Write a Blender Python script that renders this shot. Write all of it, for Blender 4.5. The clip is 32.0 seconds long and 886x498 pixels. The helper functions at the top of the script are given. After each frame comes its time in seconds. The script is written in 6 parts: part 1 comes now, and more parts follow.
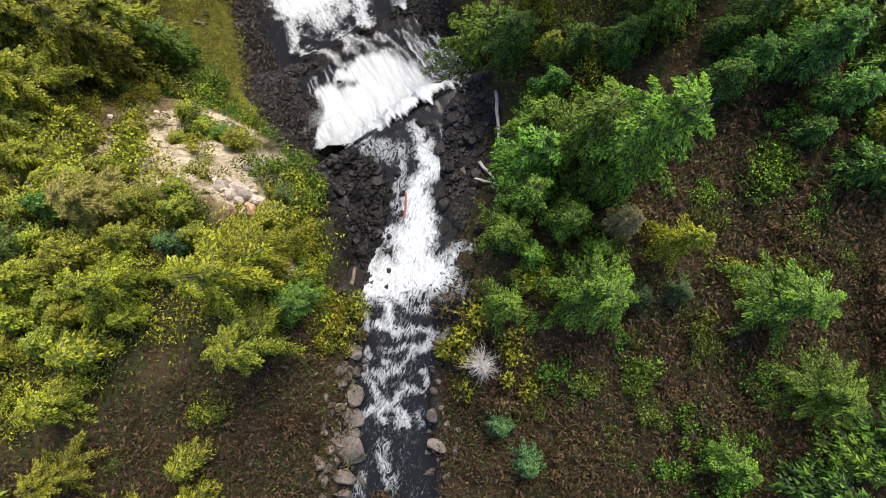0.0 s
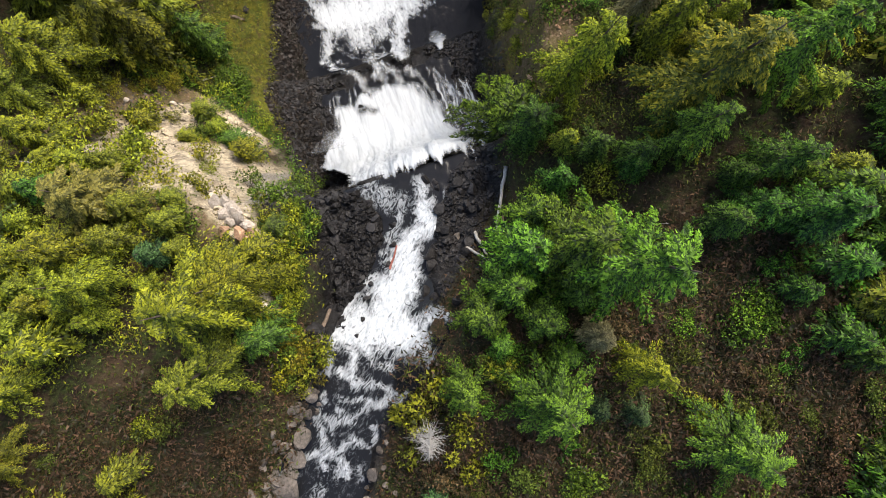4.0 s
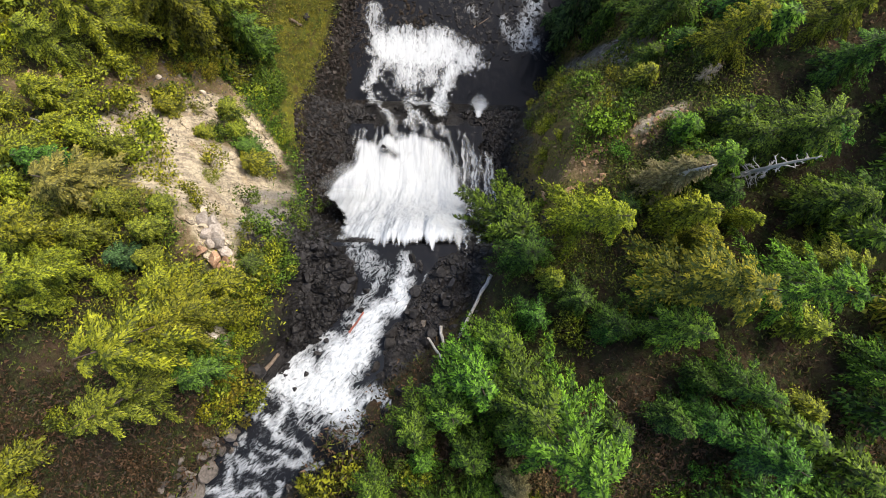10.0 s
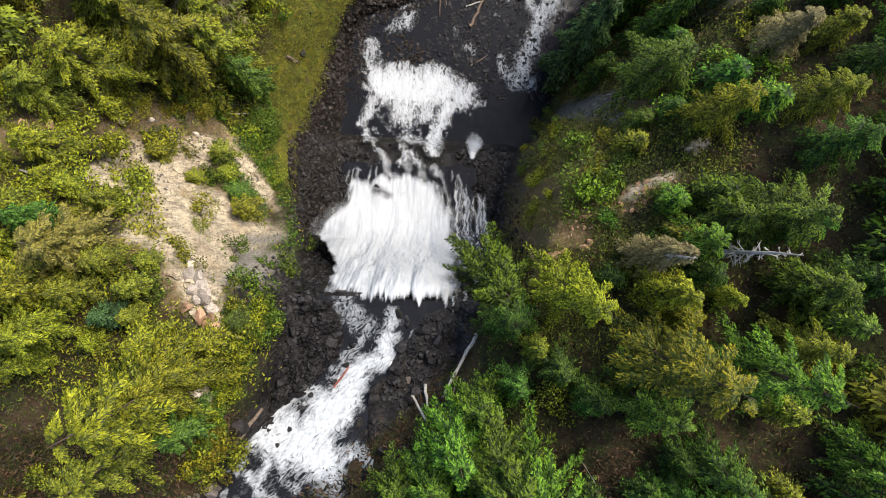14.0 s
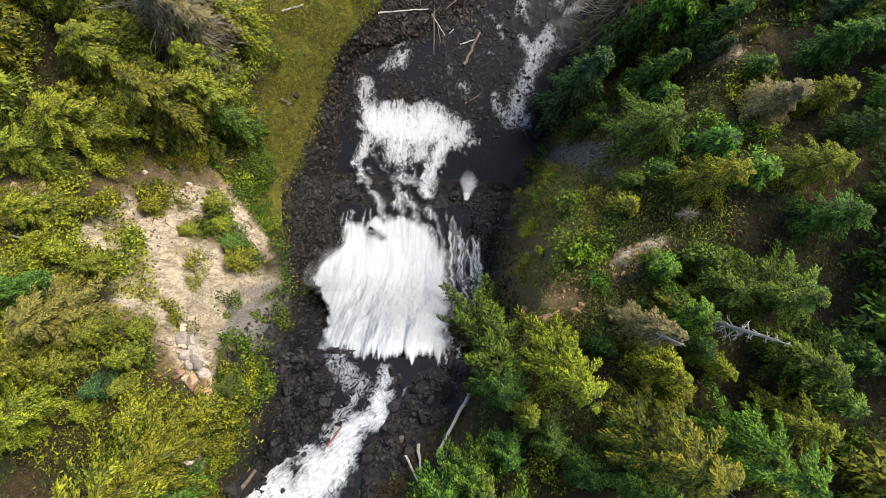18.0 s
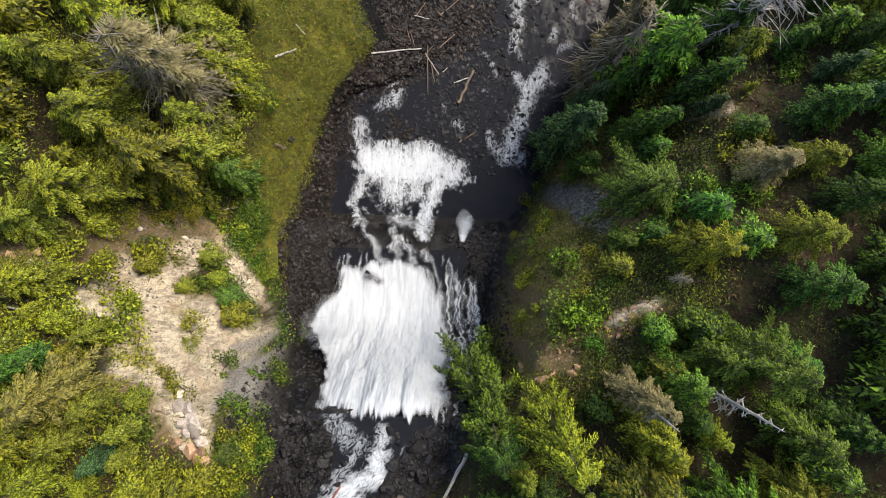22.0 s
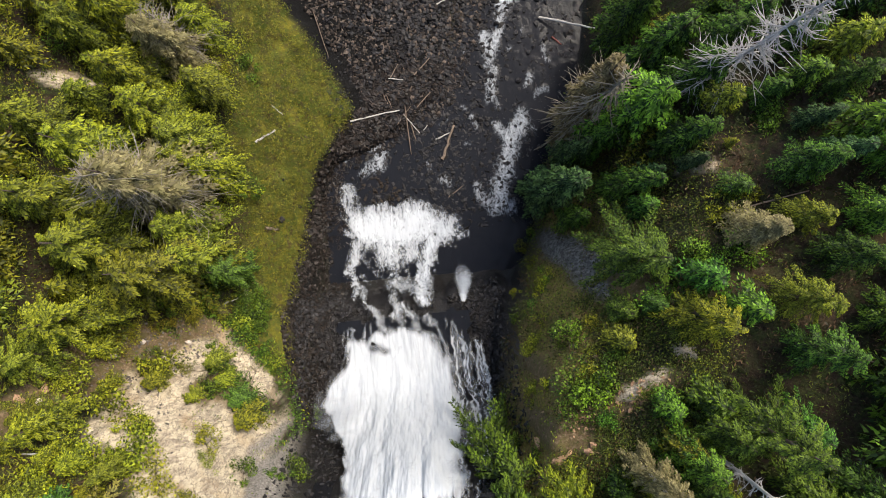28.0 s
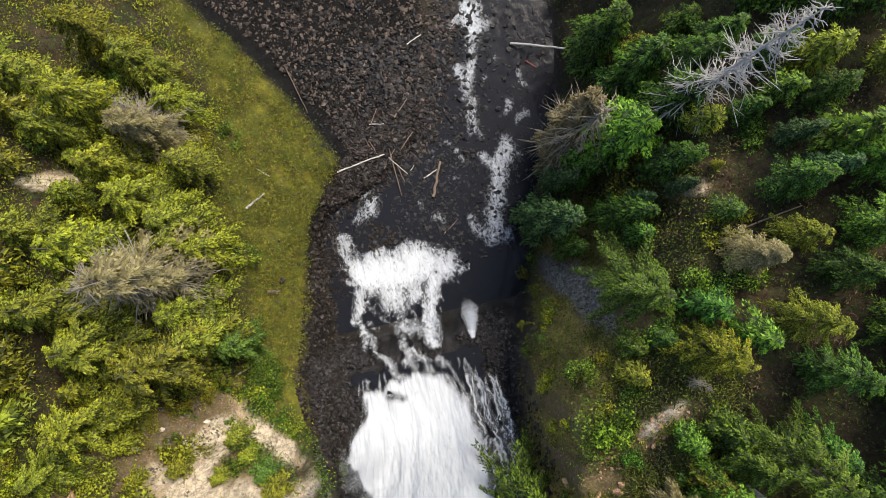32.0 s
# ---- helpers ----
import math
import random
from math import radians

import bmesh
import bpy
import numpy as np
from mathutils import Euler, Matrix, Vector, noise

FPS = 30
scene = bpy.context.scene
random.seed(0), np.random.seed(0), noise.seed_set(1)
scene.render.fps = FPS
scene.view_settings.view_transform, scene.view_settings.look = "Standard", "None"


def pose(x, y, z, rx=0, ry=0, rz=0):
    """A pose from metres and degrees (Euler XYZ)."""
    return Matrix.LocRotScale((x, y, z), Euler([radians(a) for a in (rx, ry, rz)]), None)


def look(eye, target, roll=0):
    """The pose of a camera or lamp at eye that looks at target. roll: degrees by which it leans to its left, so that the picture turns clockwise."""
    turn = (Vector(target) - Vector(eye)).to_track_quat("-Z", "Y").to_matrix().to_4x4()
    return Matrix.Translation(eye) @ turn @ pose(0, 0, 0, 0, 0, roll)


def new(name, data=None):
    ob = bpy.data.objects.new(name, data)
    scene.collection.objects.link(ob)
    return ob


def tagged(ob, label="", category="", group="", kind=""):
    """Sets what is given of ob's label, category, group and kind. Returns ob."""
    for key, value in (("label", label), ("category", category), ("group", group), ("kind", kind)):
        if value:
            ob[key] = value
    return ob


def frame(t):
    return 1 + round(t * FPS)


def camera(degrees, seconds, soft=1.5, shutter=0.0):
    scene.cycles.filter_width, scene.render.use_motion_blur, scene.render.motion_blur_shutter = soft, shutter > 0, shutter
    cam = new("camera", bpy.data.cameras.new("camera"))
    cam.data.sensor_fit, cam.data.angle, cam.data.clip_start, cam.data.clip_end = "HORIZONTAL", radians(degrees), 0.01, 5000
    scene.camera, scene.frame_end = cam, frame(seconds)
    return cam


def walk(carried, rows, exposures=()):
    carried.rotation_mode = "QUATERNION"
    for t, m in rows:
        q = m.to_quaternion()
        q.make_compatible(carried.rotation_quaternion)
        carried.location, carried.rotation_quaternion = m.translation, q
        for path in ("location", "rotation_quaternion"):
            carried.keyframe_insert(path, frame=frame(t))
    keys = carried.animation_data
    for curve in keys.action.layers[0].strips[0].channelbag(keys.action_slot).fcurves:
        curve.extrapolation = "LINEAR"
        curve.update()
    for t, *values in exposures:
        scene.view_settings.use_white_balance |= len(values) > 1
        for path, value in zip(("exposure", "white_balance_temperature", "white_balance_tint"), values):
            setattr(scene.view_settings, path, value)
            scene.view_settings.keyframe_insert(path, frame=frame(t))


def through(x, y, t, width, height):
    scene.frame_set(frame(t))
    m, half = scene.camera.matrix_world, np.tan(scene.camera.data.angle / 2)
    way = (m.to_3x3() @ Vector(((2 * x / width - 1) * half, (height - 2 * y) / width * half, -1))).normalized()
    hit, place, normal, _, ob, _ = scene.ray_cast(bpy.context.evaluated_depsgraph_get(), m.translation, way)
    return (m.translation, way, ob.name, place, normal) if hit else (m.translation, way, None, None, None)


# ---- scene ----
# ---- camera: a drone at constant height that looks straight down ----
cam = camera(66.0, 32.0, soft=0.5)
EYE = 75.0
PATH = [  # seconds, x, y, heading
    (0, -9.51, -25.21, -30.00),
    (1, -8.30, -23.83, -27.05),
    (2, -7.19, -22.42, -24.03),
    (3, -6.18, -20.98, -20.92),
    (4, -5.28, -19.51, -17.66),
    (5, -4.46, -18.00, -14.38),
    (6, -3.73, -16.47, -11.11),
    (7, -3.08, -14.91, -8.06),
    (8, -2.51, -13.33, -5.00),
    (9, -2.01, -11.72, -1.95),
    (9.5, -1.78, -10.91, -0.40),
    (10, -1.57, -10.10, 1.14),
    (10.5, -1.38, -9.28, 2.29),
    (11, -1.19, -8.45, 2.67),
    (11.5, -1.02, -7.62, 2.83),
    (12, -0.87, -6.79, 2.78),
    (13, -0.59, -5.11, 2.69),
    (14, -0.36, -3.42, 2.59),
    (15, -0.16, -1.71, 2.51),
    (16, 0.00, 0.00, 2.46),
    (17, 0.14, 1.72, 2.40),
    (18, 0.25, 3.45, 2.32),
    (19, 0.35, 5.18, 2.25),
    (20, 0.45, 6.92, 2.14),
    (21, 0.53, 8.65, 1.88),
    (22, 0.62, 10.39, 1.40),
    (23, 0.71, 12.12, 0.71),
    (24, 0.82, 13.84, -0.09),
    (25, 0.94, 15.57, -0.96),
    (26, 1.09, 17.28, -2.22),
    (27, 1.26, 18.98, -3.82),
    (28, 1.47, 20.67, -5.61),
    (29, 1.71, 22.35, -7.39),
    (30, 2.00, 24.01, -9.33),
    (31, 2.34, 25.65, -11.29),
    (32, 2.74, 27.27, -13.22),
]
walk(cam, [(t, pose(x, y, EYE, 0, 0, yaw) @ pose(0, 0, 0, -0.85, -0.47, 0)) for t, x, y, yaw in PATH], [(0, 1.04), (8, 1.0), (24, 0.95), (32, 1.0)])

# ---- light: hazy sun over the far side of the right bank, bright sky ----
SUN_AZ, SUN_EL = 46.0, 54.0
world = bpy.data.worlds.new("sky")
scene.world = world
world.use_nodes = True
wn = world.node_tree.nodes
sky = wn.new("ShaderNodeTexSky")
sky.sky_type, sky.sun_disc = "NISHITA", False
sky.sun_elevation, sky.sun_rotation = radians(SUN_EL), radians(90 - SUN_AZ)
sky.air_density, sky.dust_density = 1.0, 2.2
world.node_tree.links.new(sky.outputs[0], wn["Background"].inputs[0])
wn["Background"].inputs[1].default_value = 0.155
sun = new("sun", bpy.data.lights.new("sun", "SUN"))
sun.data.energy, sun.data.angle, sun.data.color = 2.75, radians(24), (1.0, 0.9, 0.75)
sun_dir = Vector((math.cos(radians(SUN_AZ)) * math.cos(radians(SUN_EL)), math.sin(radians(SUN_AZ)) * math.cos(radians(SUN_EL)), math.sin(radians(SUN_EL))))
sun.matrix_world = look(sun_dir * 300, (0, 0, 0))


# ---- materials ----
def mat_new(name):
    m = bpy.data.materials.new(name)
    m.use_nodes = True
    nt = m.node_tree
    return m, nt, nt.nodes["Principled BSDF"]


def node(nt, kind, **sets):
    n = nt.nodes.new("ShaderNode" + kind)
    for k, v in sets.items():
        n.inputs[k].default_value = v
    return n


def ramp(nt, fac, stops):
    r = nt.nodes.new("ShaderNodeValToRGB")
    els = r.color_ramp.elements
    while len(els) < len(stops):
        els.new(0.5)
    for e, (at, col) in zip(els, stops):
        e.position, e.color = at, (*col, 1)
    nt.links.new(fac, r.inputs[0])
    return r.outputs[0]


def mix(nt, fac, a, b, blend="MIX"):
    m = nt.nodes.new("ShaderNodeMix")
    m.data_type, m.blend_type = "RGBA", blend
    for val, sock in ((fac, m.inputs[0]), (a, m.inputs[6]), (b, m.inputs[7])):
        if isinstance(val, (int, float)):
            sock.default_value = val
        elif isinstance(val, tuple):
            sock.default_value = (*val, 1)
        else:
            nt.links.new(val, sock)
    return m.outputs[2]


def calc(nt, op, a, b=0.0, clamp=False):
    m = nt.nodes.new("ShaderNodeMath")
    m.operation, m.use_clamp = op, clamp
    for val, sock in ((a, m.inputs[0]), (b, m.inputs[1])):
        if isinstance(val, (int, float)):
            sock.default_value = val
        else:
            nt.links.new(val, sock)
    return m.outputs[0]


def grain(nt, scale, detail=4.0, rough=0.55, stretch=None, coord="Object"):
    tc = nt.nodes.new("ShaderNodeTexCoord")
    src = tc.outputs[coord]
    if stretch:
        mp = nt.nodes.new("ShaderNodeMapping")
        mp.inputs["Scale"].default_value = stretch
        nt.links.new(src, mp.inputs[0])
        src = mp.outputs[0]
    n = node(nt, "TexNoise", Scale=scale, Detail=detail, Roughness=rough)
    nt.links.new(src, n.inputs["Vector"])
    return n.outputs["Fac"]


def cells(nt, scale, feature="F1", coord="Object"):
    tc = nt.nodes.new("ShaderNodeTexCoord")
    v = node(nt, "TexVoronoi", Scale=scale)
    v.feature = feature
    nt.links.new(tc.outputs[coord], v.inputs["Vector"])
    return v


def attr(nt, name):
    a = nt.nodes.new("ShaderNodeAttribute")
    a.attribute_name = name
    return a.outputs["Fac"]


def relief(nt, bsdf, height, dist, strength=1.0):
    b = node(nt, "Bump", Strength=strength, Distance=dist)
    nt.links.new(height, b.inputs["Height"])
    nt.links.new(b.outputs[0], bsdf.inputs["Normal"])


def foliage(name, young, old_shaded, shade, through=0.3, patchy=None):
    """Leaves: older growth near the stem, young at the tips, with inner shade put into the colour; varied from tree to
    tree and from spray to spray.
    """
    m, nt, b = mat_new(name)
    oi = nt.nodes.new("ShaderNodeObjectInfo")
    geo = nt.nodes.new("ShaderNodeNewGeometry")
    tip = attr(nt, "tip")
    base = mix(nt, tip, old_shaded, young)
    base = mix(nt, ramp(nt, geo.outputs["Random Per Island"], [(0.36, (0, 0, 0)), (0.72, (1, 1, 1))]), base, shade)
    if patchy:
        for scale, lo, hi, tint in patchy:
            base = mix(nt, ramp(nt, grain(nt, scale, 5, 0.6), [(lo, (0, 0, 0)), (hi, (1, 1, 1))]), base, tint)
    hsv = node(nt, "HueSaturation")
    nt.links.new(base, hsv.inputs["Color"])
    nt.links.new(calc(nt, "ADD", calc(nt, "MULTIPLY", oi.outputs["Random"], 0.035), 0.4825), hsv.inputs["Hue"])
    nt.links.new(calc(nt, "ADD", calc(nt, "MULTIPLY", oi.outputs["Random"], 0.5), 0.75), hsv.inputs["Value"])
    nt.links.new(hsv.outputs[0], b.inputs["Base Color"])
    b.inputs["Roughness"].default_value = 0.55
    b.inputs["Specular IOR Level"].default_value = 0.25
    tr = nt.nodes.new("ShaderNodeBsdfTranslucent")
    nt.links.new(hsv.outputs[0], tr.inputs[0])
    ms = node(nt, "MixShader", Fac=through)
    nt.links.new(b.outputs[0], ms.inputs[1])
    nt.links.new(tr.outputs[0], ms.inputs[2])
    nt.links.new(ms.outputs[0], nt.nodes["Material Output"].inputs[0])
    return m


def stone(name, dark, light, scale=1.0, rough=0.8, bump=0.05, vary=0.5):
    m, nt, b = mat_new(name)
    oi = nt.nodes.new("ShaderNodeObjectInfo")
    geo = nt.nodes.new("ShaderNodeNewGeometry")
    n1, n2 = grain(nt, 0.9 * scale, 6), grain(nt, 7 * scale, 5, 0.65)
    c = ramp(nt, n1, [(0.3, dark), (0.7, light)])
    c = mix(nt, 0.35, c, ramp(nt, n2, [(0.35, tuple(v * 0.4 for v in dark)), (0.65, tuple(min(1, v * 1.3) for v in light))]))
    pick = calc(nt, "FRACT", calc(nt, "ADD", oi.outputs["Random"], geo.outputs["Random Per Island"]))
    hsv = node(nt, "HueSaturation")
    nt.links.new(c, hsv.inputs["Color"])
    nt.links.new(calc(nt, "ADD", calc(nt, "MULTIPLY", pick, 2 * vary), 1 - vary), hsv.inputs["Value"])
    nt.links.new(hsv.outputs[0], b.inputs["Base Color"])
    b.inputs["Roughness"].default_value = rough
    b.inputs["Specular IOR Level"].default_value = 0.2
    relief(nt, b, calc(nt, "ADD", n1, calc(nt, "MULTIPLY", n2, 0.4)), bump)
    return m


def bark(name, dark, light):
    m, nt, b = mat_new(name)
    n = grain(nt, 6, 5, 0.6, (1, 1, 0.25))
    nt.links.new(ramp(nt, n, [(0.3, dark), (0.7, light)]), b.inputs["Base Color"])
    b.inputs["Roughness"].default_value = 0.85
    relief(nt, b, n, 0.04)
    return m


def ground_material():
    m, nt, b = mat_new("gorge_ground")
    fine, mid, wide = grain(nt, 3.4, 7, 0.75), grain(nt, 1.1, 7, 0.68), grain(nt, 0.22, 4)
    # forest floor: brown litter, moss and low green
    floor = ramp(nt, fine, [(0.3, (0.006, 0.0045, 0.003)), (0.52, (0.022, 0.015, 0.009)), (0.75, (0.065, 0.042, 0.024))])
    herb = ramp(nt, fine, [(0.3, (0.008, 0.012, 0.004)), (0.7, (0.045, 0.06, 0.014))])
    col = mix(nt, ramp(nt, mid, [(0.42, (0, 0, 0)), (0.6, (1, 1, 1))]), floor, herb)
    col = mix(nt, calc(nt, "MULTIPLY", ramp(nt, wide, [(0.45, (0, 0, 0)), (0.65, (1, 1, 1))]), 0.5), col, (0.075, 0.045, 0.028))
    # grass slope
    grass = ramp(nt, grain(nt, 5, 6, 0.7), [(0.3, (0.045, 0.039, 0.005)), (0.5, (0.125, 0.112, 0.009)), (0.72, (0.22, 0.19, 0.022))])
    grass = mix(nt, ramp(nt, mid, [(0.35, (0.9, 0.9, 0.9)), (0.6, (0, 0, 0))]), grass, (0.055, 0.07, 0.011))
    mott = grain(nt, 0.4, 5, 0.6)
    grass = mix(nt, ramp(nt, mott, [(0.46, (0, 0, 0)), (0.6, (0.75, 0.75, 0.75))]), grass, (0.052, 0.066, 0.011))
    grass = mix(nt, ramp(nt, grain(nt, 0.75, 6, 0.65), [(0.5, (0, 0, 0)), (0.62, (0.85, 0.85, 0.85))]), grass, (0.05, 0.036, 0.013))
    col = mix(nt, attr(nt, "grass"), col, grass)
    # brown earth with rubble
    dirt = ramp(nt, fine, [(0.3, (0.04, 0.026, 0.014)), (0.5, (0.13, 0.085, 0.048)), (0.72, (0.32, 0.25, 0.17))])
    dirt = mix(nt, ramp(nt, mid, [(0.4, (0, 0, 0)), (0.6, (1, 1, 1))]), dirt, (0.09, 0.075, 0.028))
    col = mix(nt, attr(nt, "dirt"), col, dirt)
    # olive-brown moss on the steep wall
    moss = ramp(nt, fine, [(0.3, (0.04, 0.032, 0.011)), (0.5, (0.14, 0.118, 0.03)), (0.7, (0.27, 0.24, 0.05))])
    moss = mix(nt, ramp(nt, mid, [(0.45, (0, 0, 0)), (0.6, (0.8, 0.8, 0.8))]), moss, (0.16, 0.1, 0.05))
    col = mix(nt, attr(nt, "moss"), col, moss)
    # pale weathered rock, streaked down the slope and cracked
    tc = nt.nodes.new("ShaderNodeTexCoord")
    mp = nt.nodes.new("ShaderNodeMapping")
    mp.inputs["Rotation"].default_value[2] = radians(36)
    mp.inputs["Scale"].default_value = (0.35, 1.5, 0.5)
    nt.links.new(tc.outputs["Object"], mp.inputs[0])
    flow = node(nt, "TexNoise", Scale=1.0, Detail=9.0, Roughness=0.68, Distortion=0.5)
    nt.links.new(mp.outputs[0], flow.inputs["Vector"])
    streaks = flow.outputs["Fac"]
    pale = ramp(nt, streaks, [(0.3, (0.12, 0.09, 0.06)), (0.45, (0.36, 0.29, 0.2)), (0.56, (0.62, 0.52, 0.35)), (0.68, (0.44, 0.37, 0.26))])
    pale = mix(nt, ramp(nt, wide, [(0.5, (0, 0, 0)), (0.66, (0.8, 0.8, 0.8))]), pale, (0.3, 0.19, 0.085))
    crack = calc(nt, "ABSOLUTE", calc(nt, "SUBTRACT", grain(nt, 0.9, 8, 0.62, (1.3, 0.9, 0.6)), 0.5))
    pale = mix(nt, ramp(nt, crack, [(0.0, (0.85, 0.85, 0.85)), (0.03, (0, 0, 0))]), pale, (0.07, 0.052, 0.035))
    pale = mix(nt, 0.3, pale, ramp(nt, fine, [(0.34, (0.09, 0.07, 0.05)), (0.64, (0.58, 0.52, 0.42))]))
    grit = ramp(nt, fine, [(0.32, (0.045, 0.04, 0.035)), (0.66, (0.34, 0.31, 0.27))])
    pale = mix(nt, attr(nt, "grit"), pale, grit)
    col = mix(nt, attr(nt, "bare"), col, pale)
    # grey cliff
    cliff = ramp(nt, grain(nt, 2.2, 8, 0.75, (1, 1, 0.4)), [(0.36, (0.025, 0.024, 0.022)), (0.5, (0.13, 0.125, 0.118)), (0.66, (0.3, 0.29, 0.275))])
    col = mix(nt, attr(nt, "cliff"), col, cliff)
    # gravel
    peb = cells(nt, 2.6)
    gravel = mix(nt, 0.6, ramp(nt, peb.outputs["Distance"], [(0.1, (0.006, 0.005, 0.0045)), (0.6, (0.002, 0.002, 0.002))]), ramp(nt, fine, [(0.3, (0.002, 0.002, 0.002)), (0.7, (0.008, 0.007, 0.006))]))
    col = mix(nt, attr(nt, "gravel"), col, gravel)
    # wet basalt
    wet = ramp(nt, fine, [(0.3, (0.003, 0.003, 0.0034)), (0.75, (0.018, 0.016, 0.016))])
    wet = mix(nt, 0.4, wet, ramp(nt, cells(nt, 1.3, "DISTANCE_TO_EDGE").outputs["Distance"], [(0.0, (0.003, 0.003, 0.0035)), (0.12, (0.026, 0.024, 0.023))]))
    col = mix(nt, attr(nt, "wet"), col, wet)
    nt.links.new(col, b.inputs["Base Color"])
    nt.links.new(calc(nt, "SUBTRACT", 0.9, calc(nt, "MULTIPLY", attr(nt, "wet"), 0.5)), b.inputs["Roughness"])
    b.inputs["Specular IOR Level"].default_value = 0.2
    relief(nt, b, calc(nt, "ADD", mid, calc(nt, "MULTIPLY", fine, 0.35)), 0.35)
    return m


def water_material(name, streak, soft, edge, hard=4.0, lace=0.0, bump=0.55, glow=1.0, deep=(0.008, 0.009, 0.011)):
    """Dark water broken by white foam; the sheet's foam value says how much of it is white, edge how far it covers."""
    m, nt, b = mat_new(name)
    foam = attr(nt, "foam")
    tc = nt.nodes.new("ShaderNodeTexCoord")
    mp = nt.nodes.new("ShaderNodeMapping")
    mp.inputs["Scale"].default_value = streak
    nt.links.new(tc.outputs["UV"], mp.inputs[0])

    def noise_at(scale, detail, rough, warp):
        n = node(nt, "TexNoise", Scale=scale, Detail=detail, Roughness=rough, Distortion=warp)
        nt.links.new(mp.outputs[0], n.inputs["Vector"])
        return n.outputs["Fac"]

    n = calc(nt, "ADD", calc(nt, "MULTIPLY", noise_at(0.55, 6, 0.62, 1.2), 0.6), calc(nt, "MULTIPLY", noise_at(1.9, 4, 0.6, 0.8), 0.4))
    n = calc(nt, "ADD", calc(nt, "MULTIPLY", calc(nt, "SUBTRACT", n, 0.5), hard), 0.5)
    if lace:
        web = calc(nt, "MULTIPLY", calc(nt, "ABSOLUTE", calc(nt, "SUBTRACT", noise_at(0.85, 5, 0.6, 1.5), 0.5)), 6.5)
        n = calc(nt, "ADD", calc(nt, "MULTIPLY", n, 1 - lace), calc(nt, "MULTIPLY", web, lace))
    d = calc(nt, "SUBTRACT", calc(nt, "MULTIPLY", foam, 1.25), calc(nt, "ADD", n, 0.1))
    white = calc(nt, "MULTIPLY", calc(nt, "ADD", d, soft * 0.35), 1.0 / soft, clamp=True)
    white = calc(nt, "MULTIPLY", white, calc(nt, "MULTIPLY", foam, 5.0, clamp=True))
    tone = ramp(nt, noise_at(1.3, 5, 0.6, 0.2), [(0.25, (0.34 * glow, 0.375 * glow, 0.41 * glow)), (0.5, (0.55 * glow, 0.585 * glow, 0.62 * glow)), (0.7, (0.72 * glow, 0.75 * glow, 0.785 * glow))])
    if edge:
        tone = ramp(nt, noise_at(0.7, 5, 0.55, 0.6), [(0.3, (0.57 * glow, 0.6 * glow, 0.635 * glow)), (0.5, (0.62 * glow, 0.65 * glow, 0.685 * glow)), (0.7, (0.7 * glow, 0.73 * glow, 0.765 * glow))])
    nt.links.new(tone if edge else mix(nt, white, deep, tone), b.inputs["Base Color"])
    nt.links.new(calc(nt, "ADD", calc(nt, "MULTIPLY", white, 0.74), 0.06), b.inputs["Roughness"])
    b.inputs["IOR"].default_value = 1.33
    b.inputs["Specular IOR Level"].default_value = 0.22
    relief(nt, b, calc(nt, "ADD", noise_at(1.1, 6, 0.65, 0.4), calc(nt, "MULTIPLY", white, 0.35)), 0.3, bump)
    if edge:
        nt.links.new(calc(nt, "SUBTRACT", calc(nt, "MULTIPLY", white, 1.45 * edge), 0.22, clamp=True), b.inputs["Alpha"])
    return m


M_GROUND = ground_material()
M_WATER = water_material("river_water", (1.5, 1.0, 1.0), 0.8, 0.0, 2.8, 0.5, 0.12, 0.74, (0.010, 0.0105, 0.0125))
M_FALL = water_material("falling_water", (0.5, 0.2, 1.0), 1.3, 1.0, 1.7, 0.1, 0.12, 0.66)
M_LACE = water_material("cascade_water", (1.0, 0.5, 1.0), 1.3, 1.0, 3.0, 0.4, 0.2, 0.72)
M_MIST = water_material("spray", (0.35, 0.3, 1.0), 2.0, 1.0, 1.0, 0.0, 0.1, 0.82)
M_BARK = bark("bark", (0.03, 0.02, 0.014), (0.12, 0.085, 0.06))
M_DEAD = bark("weathered_wood", (0.2, 0.185, 0.165), (0.5, 0.47, 0.43))
M_TWIG = bark("dead_twigs", (0.12, 0.1, 0.07), (0.34, 0.3, 0.23))
M_LOG = bark("old_log", (0.07, 0.05, 0.035), (0.2, 0.15, 0.11))
M_RED = bark("red_log", (0.12, 0.035, 0.025), (0.3, 0.1, 0.075))
M_BOULDER = stone("tan_boulder", (0.045, 0.039, 0.034), (0.165, 0.14, 0.12), 1.0, 0.8, 0.08, 0.4)
M_BLACK = stone("black_rock", (0.004, 0.004, 0.0043), (0.031, 0.0285, 0.0285), 2.0, 0.5, 0.08, 0.5)
M_MOUND = stone("brown_rock", (0.007, 0.0055, 0.004), (0.036, 0.026, 0.018), 1.6, 0.75, 0.05, 0.6)
M_GRAVEL = stone("gravel", (0.005, 0.0038, 0.003), (0.092, 0.071, 0.056), 1.5, 0.75, 0.02, 0.95)
M_WETSTONE = stone("wet_gravel", (0.0028, 0.0023, 0.002), (0.027, 0.0205, 0.0165), 1.5, 0.5, 0.02, 0.8)
M_PALE = stone("pale_rock", (0.26, 0.2, 0.15), (0.55, 0.49, 0.42), 1.0, 0.85)
M_RUST = stone("rusty_rock", (0.13, 0.065, 0.035), (0.42, 0.27, 0.17), 1.6, 0.85)
